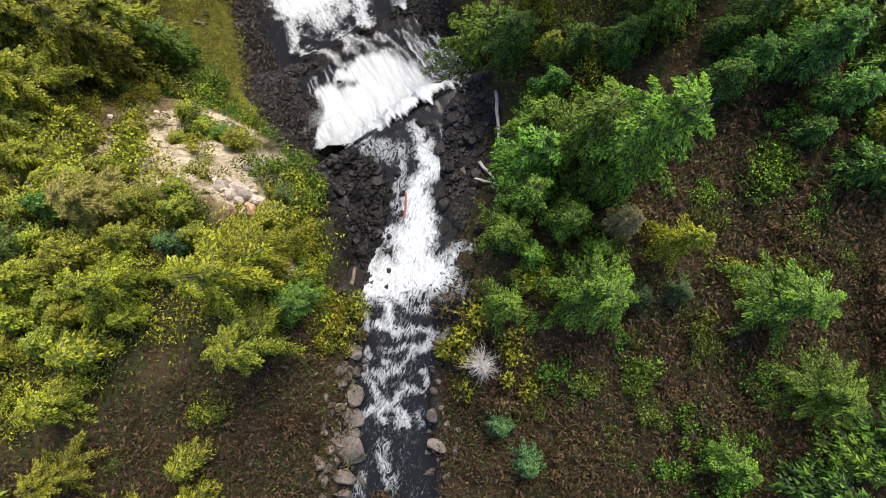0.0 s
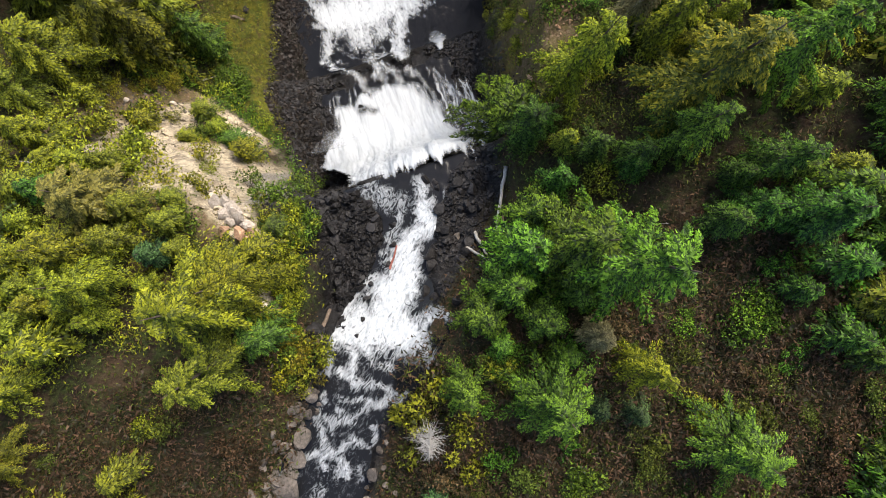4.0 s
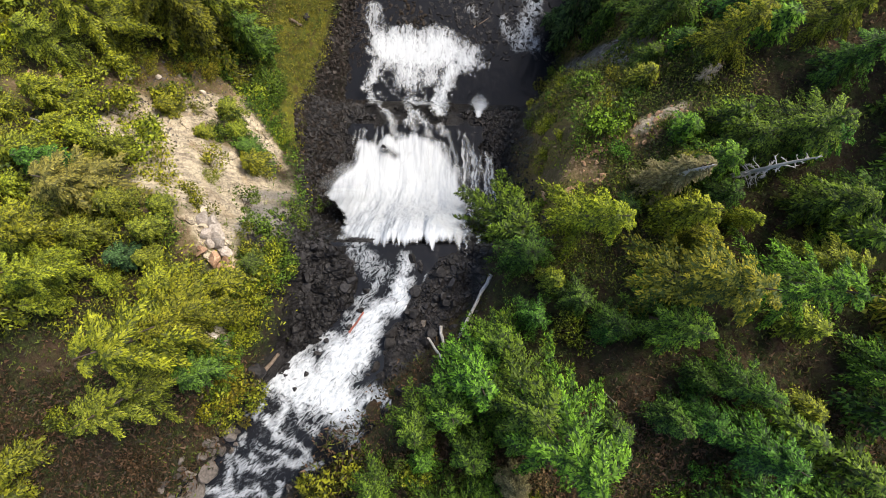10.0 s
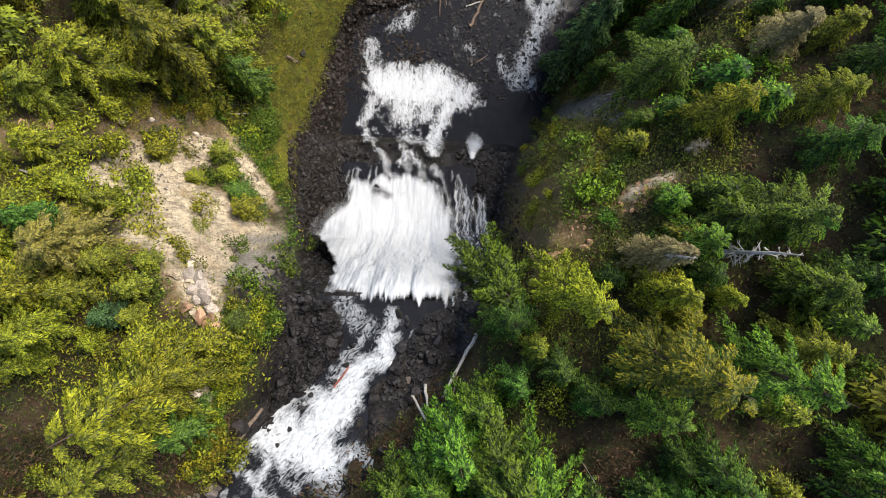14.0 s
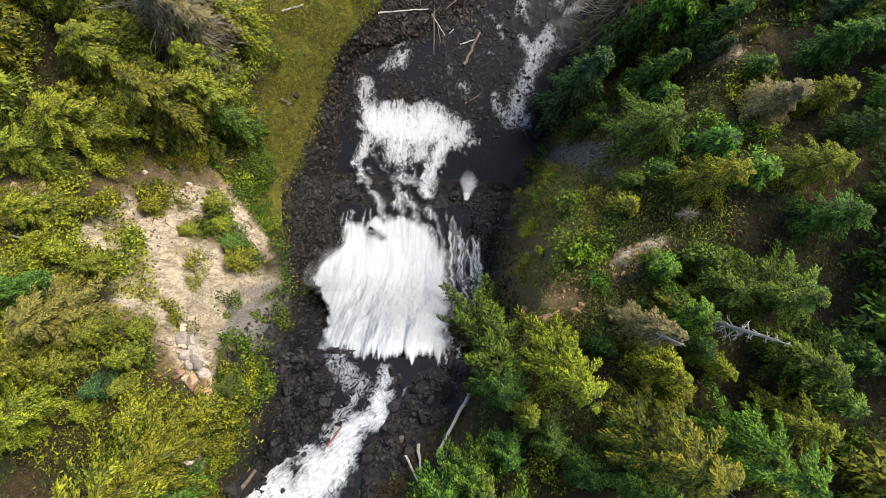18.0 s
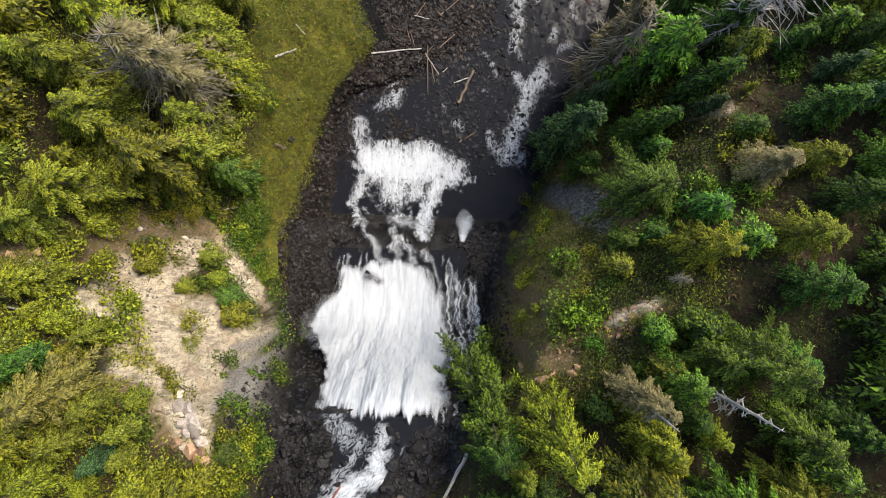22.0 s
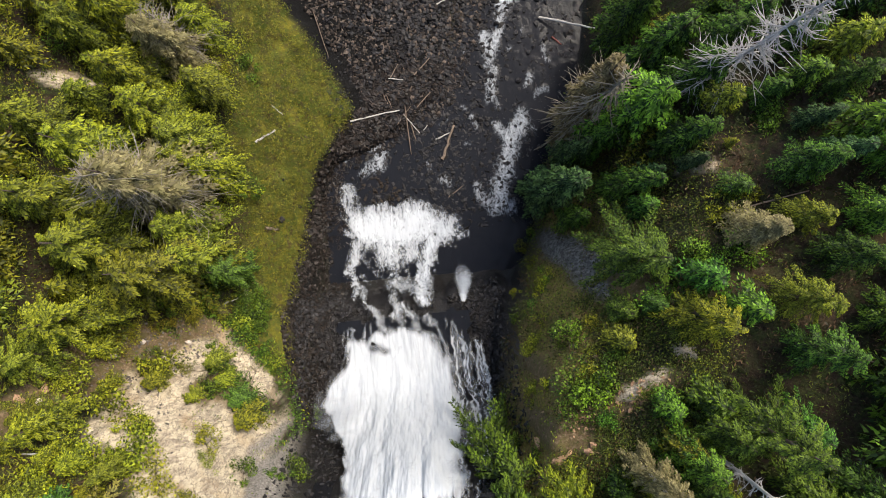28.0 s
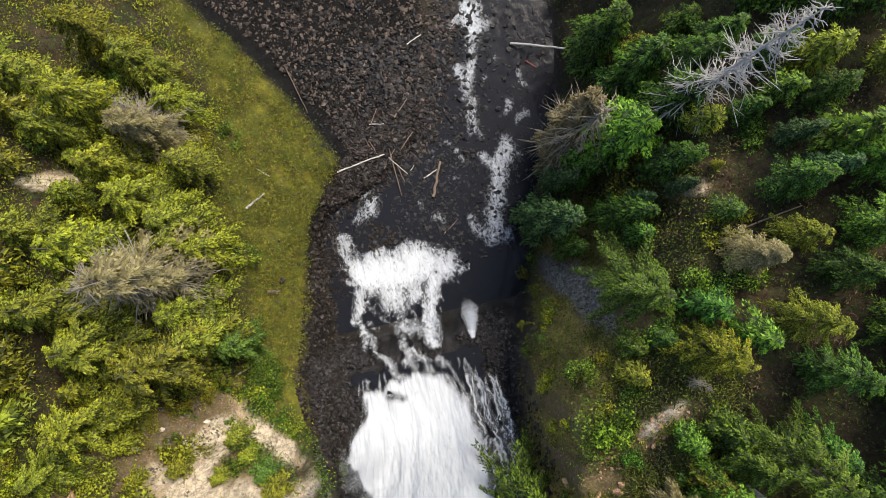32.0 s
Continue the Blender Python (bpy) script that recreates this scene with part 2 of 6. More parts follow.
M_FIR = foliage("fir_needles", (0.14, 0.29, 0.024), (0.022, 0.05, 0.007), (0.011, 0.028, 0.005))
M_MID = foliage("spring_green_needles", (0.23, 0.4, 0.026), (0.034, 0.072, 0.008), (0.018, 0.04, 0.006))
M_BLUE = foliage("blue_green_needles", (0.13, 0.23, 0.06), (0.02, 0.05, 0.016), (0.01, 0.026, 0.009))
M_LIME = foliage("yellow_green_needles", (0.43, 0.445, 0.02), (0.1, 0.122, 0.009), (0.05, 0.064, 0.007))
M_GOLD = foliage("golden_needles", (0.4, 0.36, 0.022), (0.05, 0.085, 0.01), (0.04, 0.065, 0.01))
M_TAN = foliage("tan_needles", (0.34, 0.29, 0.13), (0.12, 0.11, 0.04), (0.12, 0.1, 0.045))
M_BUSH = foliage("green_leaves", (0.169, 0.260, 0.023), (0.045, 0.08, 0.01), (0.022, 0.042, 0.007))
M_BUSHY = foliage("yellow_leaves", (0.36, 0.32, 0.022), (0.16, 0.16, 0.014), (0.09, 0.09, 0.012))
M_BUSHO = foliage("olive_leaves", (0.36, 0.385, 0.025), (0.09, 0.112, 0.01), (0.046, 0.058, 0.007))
M_GRASS = foliage("dry_grass", (0.25, 0.23, 0.028), (0.10, 0.1, 0.014), (0.06, 0.075, 0.011), patchy=((0.3, 0.46, 0.58, (0.07, 0.09, 0.011)), (0.7, 0.5, 0.62, (0.06, 0.045, 0.015)), (1.7, 0.54, 0.64, (0.27, 0.235, 0.03))))
M_FERN = foliage("fern_leaves", (0.16, 0.2, 0.026), (0.05, 0.066, 0.011), (0.03, 0.042, 0.008))
M_STRAW = foliage("straw_leaves", (0.4, 0.36, 0.06), (0.16, 0.15, 0.03), (0.09, 0.09, 0.02))
M_BROWN = foliage("brown_brush", (0.17, 0.105, 0.05), (0.042, 0.029, 0.015), (0.03, 0.03, 0.011))


# ---- shape helpers ----
def hash2(ix, iy, seed):
    h = np.sin(ix * 127.1 + iy * 311.7 + seed * 74.7) * 43758.5453
    return h - np.floor(h)


def vnoise(x, y, seed=0):
    x, y = np.asarray(x, float), np.asarray(y, float)
    ix, iy = np.floor(x), np.floor(y)
    fx, fy = x - ix, y - iy
    fx, fy = fx * fx * (3 - 2 * fx), fy * fy * (3 - 2 * fy)
    a, b = hash2(ix, iy, seed), hash2(ix + 1, iy, seed)
    c, d = hash2(ix, iy + 1, seed), hash2(ix + 1, iy + 1, seed)
    return (a * (1 - fx) + b * fx) * (1 - fy) + (c * (1 - fx) + d * fx) * fy


def fbm(x, y, seed=0, octaves=4):
    out, amp, total = 0.0, 1.0, 0.0
    for k in range(octaves):
        out = out + amp * vnoise(np.asarray(x) * 2**k, np.asarray(y) * 2**k, seed + 11 * k)
        total, amp = total + amp, amp * 0.5
    return out / total


def smooth(a, b, x):
    t = np.clip((np.asarray(x, float) - a) / (b - a), 0, 1)
    return t * t * (3 - 2 * t)


def mesh_from(name, verts, faces, material, attrs=None, uv=None, flat=False):
    me = bpy.data.meshes.new(name)
    verts, faces = np.asarray(verts, np.float32), np.asarray(faces, np.int32)
    n, k = faces.shape
    me.vertices.add(len(verts))
    me.vertices.foreach_set("co", verts.ravel())
    me.loops.add(n * k)
    me.loops.foreach_set("vertex_index", faces.ravel())
    me.polygons.add(n)
    me.polygons.foreach_set("loop_start", np.arange(0, n * k, k, dtype=np.int32))
    me.update(calc_edges=True)
    me.polygons.foreach_set("use_smooth", np.full(n, not flat))
    for key, vals in (attrs or {}).items():
        me.attributes.new(key, "FLOAT", "POINT").data.foreach_set("value", np.asarray(vals, np.float32).ravel())
    if uv is not None:
        me.uv_layers.new(name="flow").data.foreach_set("uv", np.asarray(uv, np.float32)[faces.ravel()].ravel())
    me.materials.append(material)
    me.validate()
    return me


def grid_faces(nu, nv):
    i = (np.arange(nu - 1)[:, None] * nv + np.arange(nv - 1)[None]).ravel()
    return np.stack([i, i + nv, i + nv + 1, i + 1], 1)


# ---- the lie of the land, as cross-sections of the gorge ----
# y, then x and height at: far left, upper slope, left rim, left toe, bed left, bed right, right toe, right rim, upper slope, far right
SECTIONS = []


def section(y, xs, zs):
    SECTIONS.append((y, xs, zs))


section(-80, [-95, -70, -58, -52, -50, -41, -38, -33, 0, 75], [18, 9, 6, 3.6, 2.6, 2.6, 4, 6, 12, 22])
section(-46, [-90, -50, -38, -33, -31, -22.5, -19, -14, 18, 75], [18, 8, 5, 3.2, 2.2, 2.2, 3.6, 6, 11, 20])
section(-32, [-90, -45, -30, -25, -23, -14, -11, -6, 20, 75], [20, 9, 5, 3, 1.5, 1.5, 4, 7, 12, 22])
section(-27.5, [-90, -45, -28, -23, -21, -10, -6, 0, 22, 75], [20, 9, 5, 2, 0, 0, 1, 5, 12, 22])
section(-23, [-90, -45, -27, -21, -19, -4, -0.5, 4, 22, 75], [18, 9, 5, 0, -4.3, -4, -2, 4, 11, 22])
section(-16, [-90, -45, -27, -20, -17.5, 2.5, 4.5, 8, 22, 75], [18, 9, 4, 0, -5.5, -5, -2, 3, 9, 20])
section(-10.6, [-90, -45, -27, -20, -17.5, 3, 5, 8, 22, 75], [17, 8, 2, -1.5, -5.8, -6, -4, 1, 7, 20])
section(-9.4, [-90, -45, -27.5, -21, -19, 4.5, 7, 9.5, 22, 75], [17, 8, 2, -4, -16, -17, -12, 0, 7, 20])
section(-6.8, [-90, -45, -28.5, -22.5, -20, 7.5, 8.8, 11, 24, 75], [17, 7, 1, -17, -35, -36, -26, 0, 6, 20])
section(3, [-90, -48, -34, -26, -20, 8.5, 10.5, 14, 26, 75], [16, 3, -14, -24, -36.3, -37.2, -28, -1, 5, 20])
section(9.6, [-90, -50, -38, -29, -17, 10.5, 13, 17.5, 28, 75], [14, -3, -17, -27, -37.4, -37.4, -28, -8, 5, 20])
section(11.2, [-90, -50, -38, -29, -17, 12.5, 14.5, 18.5, 28, 75], [13, -4, -18, -29, -38.5, -37.6, -30, -12, 4, 20])
section(13.2, [-90, -50, -38, -29, -18, 13.5, 15.5, 19.5, 28, 75], [12, -5, -20, -31, -44.5, -46.5, -38, -18, 3, 20])
section(20, [-90, -50, -40, -28, -18, 17, 19, 23, 31, 75], [10, -7, -24, -34, -46.8, -48.6, -43, -26, 0, 19])
section(32, [-90, -50, -40, -27, -17, 20.5, 22.5, 26, 35, 75], [8, -8, -25, -35, -46.8, -48.6, -45, -34, -6, 18])
section(45, [-90, -52, -41, -27, -10, 26.5, 28.5, 32, 43, 75], [6, -8, -26, -37, -46.3, -48.8, -46, -38, -10, 15])
section(60, [-90, -55, -44, -30, -17.5, 30, 32, 36, 48, 80], [4, -10, -30, -41, -46, -49, -46.5, -41, -16, 12])
section(80, [-95, -62, -52, -39, -31, 33, 36, 40, 54, 90], [4, -12, -32, -43, -46, -49.4, -46.5, -42, -18, 10])
section(140, [-110, -72, -62, -50, -42, 42, 46, 52, 70, 110], [4, -12, -34, -44, -47, -51, -48, -44, -20, 8])
SY = np.array([s[0] for s in SECTIONS], float)
SX = np.array([s[1] for s in SECTIONS], float)
SZ = np.array([s[2] for s in SECTIONS], float)


def stations(y):
    """The stations' x and heights at each y."""
    xs = np.stack([np.interp(y, SY, SX[:, k]) for k in range(10)], -1)
    zs = np.stack([np.interp(y, SY, SZ[:, k]) for k in range(10)], -1)
    return xs, zs


def lie(x, y):
    """The smooth lie of the land, without its small relief."""
    x, y = np.broadcast_arrays(np.asarray(x, float), np.asarray(y, float))
    shape = x.shape
    x, y = x.ravel(), y.ravel()
    xs, zs = stations(y)
    k = np.clip((x[:, None] > xs).sum(1) - 1, 0, 8)
    i = np.arange(len(x))
    x0, x1, z0, z1 = xs[i, k], xs[i, k + 1], zs[i, k], zs[i, k + 1]
    return (z0 + np.clip((x - x0) / (x1 - x0), 0, 1) * (z1 - z0)).reshape(shape)


STREAM_Y = [-80, -46, -39, -34, -29, -24, -20.5, -16.5, -13, -10]
STREAM_X = [-45.5, -27, -23.5, -19, -15, -12.5, -10, -7.5, -6.5, -5.5]
STREAM_W = [5, 4.5, 4.5, 4.8, 6.0, 5.2, 3.4, 3.2, 4.6, 8.5]
GRASS_Y = [-8, -2, 5, 12, 18, 26, 34, 41, 46, 52, 58, 67, 78, 95]
GRASS_R = [-20.6, -22.2, -23.2, -23.8, -22.5, -20.4, -18.5, -14, -9.5, -12, -15.5, -20.5, -29, -40]
GRASS_L = [-21.5, -23.2, -25.6, -28, -28.5, -29, -30, -30, -29, -28, -28, -30, -35, -46]
BAR_Y = [14, 34, 37, 40, 45, 55, 65, 90, 140]
BAR_X = [-19, -18, -12, -3, 3, 8, 11, 14, 18]
WATER_Z = -47.8


def land(x, y):
    """The land's height with its small relief, and the values of its surfaces."""
    x, y = np.broadcast_arrays(np.asarray(x, float), np.asarray(y, float))
    wob = 2.2 * (fbm(x * 0.16, y * 0.16, 3) - 0.5)
    xw, yw = x + wob * 1.6, y + (1.2 + 3.0 * smooth(6, 10, y)) * (fbm(x * 0.3, y * 0.3, 8) - 0.5)
    z = lie(xw, yw)
    xs, zs = stations(y.ravel())
    xs = xs.reshape(*y.shape, 10)
    bank = xs[..., 4] - 0.8
    shore = np.where(y < -12, xs[..., 5] + 0.9, xs[..., 6])
    in_bed = smooth(-1.6, 0.6, x - bank + wob) * smooth(-1.6, 0.6, shore - x + wob)
    out = 1 - in_bed
    # open ground rolls gently, rock is blocky
    z = z + out * 2.4 * (fbm(x * 0.09, y * 0.09, 21) - 0.5) + out * 0.9 * (fbm(x * 0.5, y * 0.5, 5) - 0.5)
    block = np.abs(fbm(x * 0.45, y * 0.45, 14, 4) - 0.5) * 2
    upper = smooth(-9.5, -11.5, y)
    dist = np.abs(x - np.interp(y, STREAM_Y, STREAM_X)) / np.interp(y, STREAM_Y, STREAM_W)
    shelf = smooth(0.85, 1.3, dist)
    z = z + in_bed * upper * (1.6 * shelf * (0.35 + block) - 0.5 * (1 - shelf) + 1.1 * (vnoise(x * 0.9, y * 0.9, 31) - 0.45))
    mid = smooth(-10, -8, y) * smooth(14, 12, y)
    z = z + in_bed * mid * (1.2 * block - 1.0)
    low = smooth(12.5, 15, y)
    bar = smooth(1.5, -3.5, x - np.interp(y, BAR_Y, BAR_X) + 3 * (fbm(x * 0.2, y * 0.2, 40) - 0.5))
    z = np.where(low > 0, z * (1 - in_bed * low) + in_bed * low * (np.minimum(z, WATER_Z - 0.55) * (1 - bar) + np.maximum(z, WATER_Z + 0.35) * bar), z)
    z = z + in_bed * low * 0.9 * (fbm(x * 0.8, y * 0.8, 51) - 0.42)
    # surfaces
    n = fbm(x * 0.35, y * 0.35, 77) - 0.5
    wet = in_bed * np.maximum(smooth(15, 12.5, y), smooth(-4, 2, x - np.interp(y, BAR_Y, BAR_X)) * 0.9)
    gravel = in_bed * low * (1 - wet)
    edge = np.interp(y, GRASS_Y, GRASS_R) + 3 * n
    gravel = np.maximum(gravel, smooth(-1.0, 1.0, x - edge) * smooth(-8, -4, y) * smooth(2, -6, x - 5))
    grass = smooth(0, 5, y) * smooth(0.8, -0.8, x - edge) * smooth(-1.5, 1.5, x - np.interp(y, GRASS_Y, GRASS_L) + 4 * n)

    def patch(px, py, rx, ry, turn=0.0):
        c, s = math.cos(radians(turn)), math.sin(radians(turn))
        u, v = (c * (x - px) + s * (y - py)) / rx, (-s * (x - px) + c * (y - py)) / ry
        return smooth(1.15, 0.75, np.sqrt(u * u + v * v) + 1.1 * n)

    bare = np.maximum.reduce([patch(-30.3, -2.3, 12.0, 4.2, -34), patch(-28.2, 5.4, 7.4, 0.9, -55), patch(-21.2, -7.6, 3.4, 2.4, -40), patch(-33.5, 7.0, 3.0, 2.6, -20), patch(-25.4, -10.6, 4.0, 1.9, -58), patch(-24.5, -20.5, 1.0, 2.4, 20), patch(21.4, 3.0, 3.0, 0.8, 28), patch(33, 26, 1.4, 0.8), patch(-46, 47, 2.0, 1.2), patch(-28, 15.5, 1.8, 1.4)])
    dirt = np.maximum.reduce([patch(-38.5, 9.5, 8.5, 4.0, 8), patch(-31, 3.5, 5.5, 5.0), patch(-46, 6.0, 4, 2.6), patch(-27, -9.2, 3.6, 3.2), patch(-33, -6.5, 3.0, 1.6), patch(19, 1.3, 6.0, 1.5, 28), patch(14.1, -2.6, 3.6, 2.0), patch(12.2, 2.9, 1.6, 1.4), patch(24, 12.5, 2.4, 1.6)]) * (1 - grass) * (1 - in_bed)
    grit = np.maximum(patch(-21.2, -7.2, 4.6, 3.4, -40), patch(-28, 15.5, 2.2, 1.8))
    bare = bare * (1 - grass) * (1 - in_bed)
    ridged = np.abs(fbm((x + y) * 0.35, (x - y) * 0.12, 44) - 0.5) * 2
    z = z + bare * (1.5 * (0.45 - ridged) + 0.7 * (fbm(x * 1.1, y * 1.1, 45) - 0.5))
    cliff = patch(20.3, 16, 2.2, 5.5, 10) * (1 - in_bed) * (1 - dirt)
    moss = smooth(-0.5, 1.0, x - xs[..., 6] - 1.2 * n) * smooth(3.4, 1.6, x - xs[..., 7] - 6 * n) * smooth(-13, -9, y) * smooth(48, 40, y) * (1 - cliff) * (1 - bare) * (1 - dirt)
    return z, dict(wet=np.clip(wet, 0, 1), moss=moss, gravel=np.clip(gravel * (1 - wet), 0, 1), grass=grass * (1 - gravel), bare=bare, cliff=cliff * 0.9, dirt=dirt, grit=grit)


def ground_at(x, y):
    return float(land(np.array([x]), np.array([y]))[0][0])


def spaced(lo, hi, step, far):
    fine = np.arange(lo, hi + step / 2, step)
    outer = np.cumsum(step * 1.6 ** np.arange(1, 40))
    outer = outer[outer < far]
    return np.concatenate([lo - outer[::-1], fine, hi + outer])


gx, gy = spaced(-72, 68, 0.55, 1800), spaced(-68, 98, 0.55, 1800)
GX, GY = np.meshgrid(gx, gy, indexing="ij")
GZ, surf = land(GX, GY)
ground = new("ground", mesh_from("ground", np.stack([GX, GY, GZ], -1).reshape(-1, 3), grid_faces(len(gx), len(gy)), M_GROUND, surf))
tagged(ground, "steep wooded gorge with wet black rock, gravel bar and pale bare slope", "ground", kind="structure")


def worley(x, y, seed):
    """Distance to the nearest and second nearest cell point, and the nearest cell's own number."""
    ix, iy = np.floor(x), np.floor(y)
    d1, d2, pick = np.full(x.shape, 9.0), np.full(x.shape, 9.0), np.zeros(x.shape)
    for dx in (-1, 0, 1):
        for dy in (-1, 0, 1):
            cx, cy = ix + dx, iy + dy
            d = np.hypot(x - cx - hash2(cx, cy, seed), y - cy - hash2(cx, cy, seed + 1))
            near = d < d1
            d2 = np.where(near, d1, np.minimum(d2, d))
            pick = np.where(near, hash2(cx, cy, seed + 2), pick)
            d1 = np.minimum(d1, d)
    return d1, d2, pick


def broken_rock(name, label, x0, x1, y0, y1, step, keep, tilt=0.5):
    """A sheet of jointed black rock laid over the land: blocks with open joints, each tilted its own way."""
    ax, ay = np.arange(x0, x1, step), np.arange(y0, y1, step)
    X, Y = np.meshgrid(ax, ay, indexing="ij")
    Z, _ = land(X, Y)
    wx, wy = X + 0.8 * (fbm(X * 0.6, Y * 0.6, 300) - 0.5), Y + 0.8 * (fbm(X * 0.6, Y * 0.6, 301) - 0.5)
    d1, d2, pick = worley(wx * 0.7 + 0.3 * wy, wy * 1.0 - 0.25 * wx, 310)
    e1, e2, small = worley(wx * 2.0, wy * 2.4, 320)
    rise = 0.6 * (pick - 0.35) + 0.3 * (small - 0.5) + tilt * (pick - 0.5) * (d1 - 0.3)
    joint = 0.5 * smooth(0.16, 0.0, d2 - d1) + 0.26 * smooth(0.14, 0.0, e2 - e1)
    Z = Z + 0.12 + rise - joint + 0.1 * (fbm(X * 3, Y * 3, 330) - 0.5)
    faces = grid_faces(len(ax), len(ay))
    ok = keep(X, Y).ravel()
    faces = faces[ok[faces].all(1)]
    wet = np.ones(X.shape)
    me = mesh_from(name, np.stack([X, Y, Z], -1).reshape(-1, 3), faces, M_BLACK, dict(wet=wet), flat=True)
    return tagged(new(name, me), label, "rock", kind="structure")


def off_stream(x, y):
    d = np.abs(x - np.interp(y, STREAM_Y, STREAM_X)) / np.interp(y, STREAM_Y, STREAM_W)
    return (d > 0.75 + 0.3 * (fbm(x * 0.7, y * 0.7, 340) - 0.5)) & (y < -10.4 + 1.5 * (fbm(x * 0.8, y * 0, 341) - 0.5))


broken_rock("ledge_rock", "jointed wet black rock of the ledge above the fall", -23, 5.5, -29, -9.5, 0.17, lambda x, y: off_stream(x, y) & (x > np.interp(y, SY, SX[:, 4]) - np.where(y > -17, 2.6, 0.8)) & (x < np.interp(y, SY, SX[:, 5]) + 1.4))
broken_rock("foot_rock", "broken black rock between the two drops", -20, 12, 3, 13, 0.2, lambda x, y: (np.abs(x + 5 + 2 * (fbm(x * 0, y * 0.8, 345) - 0.5)) > 9.0) | ((y > 9.4) & (fbm(x * 0.7, y * 0.7, 346) > 0.56)))


def slope_slab(name, label, x0, x1, y0, y1, step):
    """The bare rock of the slope: plates and steps that run down it, with open cracks."""
    ax, ay = np.arange(x0, x1, step), np.arange(y0, y1, step)
    X, Y = np.meshgrid(ax, ay, indexing="ij")
    Z, s = land(X, Y)
    u, v = 0.81 * X - 0.59 * Y, 0.59 * X + 0.81 * Y
    u, v = u + 1.2 * (fbm(X * 0.4, Y * 0.4, 350) - 0.5), v + 0.8 * (fbm(X * 0.5, Y * 0.5, 351) - 0.5)
    d1, d2, pick = worley(u * 0.35, v * 0.8, 360)
    e1, e2, small = worley(u * 1.1, v * 1.9, 370)
    on = smooth(0.35, 0.85, s["bare"])
    rise = 0.8 * (pick - 0.4) + 0.32 * (small - 0.4) - 0.6 * smooth(0.12, 0, d2 - d1) - 0.24 * smooth(0.1, 0, e2 - e1) + 0.12 * (fbm(X * 2.4, Y * 2.4, 380) - 0.5)
    Z = Z - 0.12 + on * (0.35 + rise)
    faces = grid_faces(len(ax), len(ay))
    ok = (s["bare"] > 0.3).ravel()
    faces = faces[ok[faces].all(1)]
    return tagged(new(name, mesh_from(name, np.stack([X, Y, Z], -1).reshape(-1, 3), faces, M_GROUND, s, flat=True)), label, "rock", kind="structure")


slope_slab("slope_rock", "cream cracked bedrock laid bare on the steep slope", -44, -16, -16, 14, 0.2)

# ---- water ----
def near_line(x, y, x0, y0, x1, y1):
    dx, dy = x1 - x0, y1 - y0
    t = np.clip(((x - x0) * dx + (y - y0) * dy) / (dx * dx + dy * dy + 1e-9), 0, 1)
    return np.hypot(x - x0 - t * dx, y - y0 - t * dy)


STREAM, CASCADE, JOINS = [], [], []


def foam_run(runs, width, strength, *chain):
    """White water along a chain of x, y pairs."""
    pts = list(zip(chain[::2], chain[1::2]))
    runs.extend((a, b, width, strength) for a, b in zip(pts, pts[1:]))


def foam_at(runs, x, y):
    """How white the water is: the runs' bands with torn edges."""
    wx = x + 1.4 * (fbm(x * 0.3, y * 0.3, 60) - 0.5) + 1.1 * (fbm(x * 0.7, y * 0.7, 68) - 0.5) + 0.5 * (fbm(x * 2.6, y * 2.6, 69) - 0.5)
    wy = y + 2.2 * (fbm(x * 0.35, y * 0.3, 61) - 0.5) + 1.5 * (fbm(x * 0.8, y * 0.7, 63) - 0.5) + 0.5 * (fbm(x * 2.6, y * 2.6, 64) - 0.5)
    f = np.zeros(np.shape(x))
    for (x0, y0), (x1, y1), w, s in runs:
        near = (np.abs(x - (x0 + x1) / 2) < abs(x1 - x0) / 2 + 2 * w + 2) & (np.abs(y - (y0 + y1) / 2) < abs(y1 - y0) / 2 + 2 * w + 2)
        d = near_line(wx[near], wy[near], x0, y0, x1, y1) / w
        f[near] = np.maximum(f[near], (0.6 * s + 0.3 * s**3) * smooth(2.0, 0.1, d))
    return f


# the chute, its apron and the rapids above
foam_run(STREAM, 1.9, 1.00, -18.8, -25.7, -15.2, -27.1, -11.2, -29.0)
foam_run(STREAM, 1.9, 1.05, -13.6, -27.2, -12.2, -24.5, -10.5, -22.5)
foam_run(STREAM, 1.6, 1.00, -10.5, -22.5, -9.3, -19.4)
foam_run(STREAM, 1.2, 0.95, -8.1, -18.5, -5.6, -18.0, -5.8, -15.2)
foam_run(STREAM, 0.9, 0.75, -5.8, -15.2, -5.5, -12.7)
foam_run(STREAM, 1.2, 0.55, -8.8, -14.0, -11.0, -11.6, -12.1, -5.4)
foam_run(STREAM, 0.6, 0.60, -9.0, -15.1, -10.3, -17.0, -11.8, -19.2)
foam_run(STREAM, 1.0, 0.75, -9.6, -27.8, -6.9, -27.2, -3.7, -27.3)
foam_run(STREAM, 0.4, 0.60, -4.0, -27.8, -3.1, -26.6)
foam_run(STREAM, 1.0, 0.80, -18.5, -24.9, -16.5, -22.7, -13.7, -22.3)
foam_run(STREAM, 0.7, 0.90, -20.7, -26.1, -21.2, -27.8, -21.2, -29.4)
foam_run(STREAM, 0.6, 0.80, -17.9, -27.8, -18.3, -29.6, -18.5, -31.3)
foam_run(STREAM, 0.5, 0.80, -19.7, -30.2, -18.0, -31.6)
foam_run(STREAM, 0.4, 0.60, -16.3, -29.5, -15.5, -30.6, -14.0, -31.5)
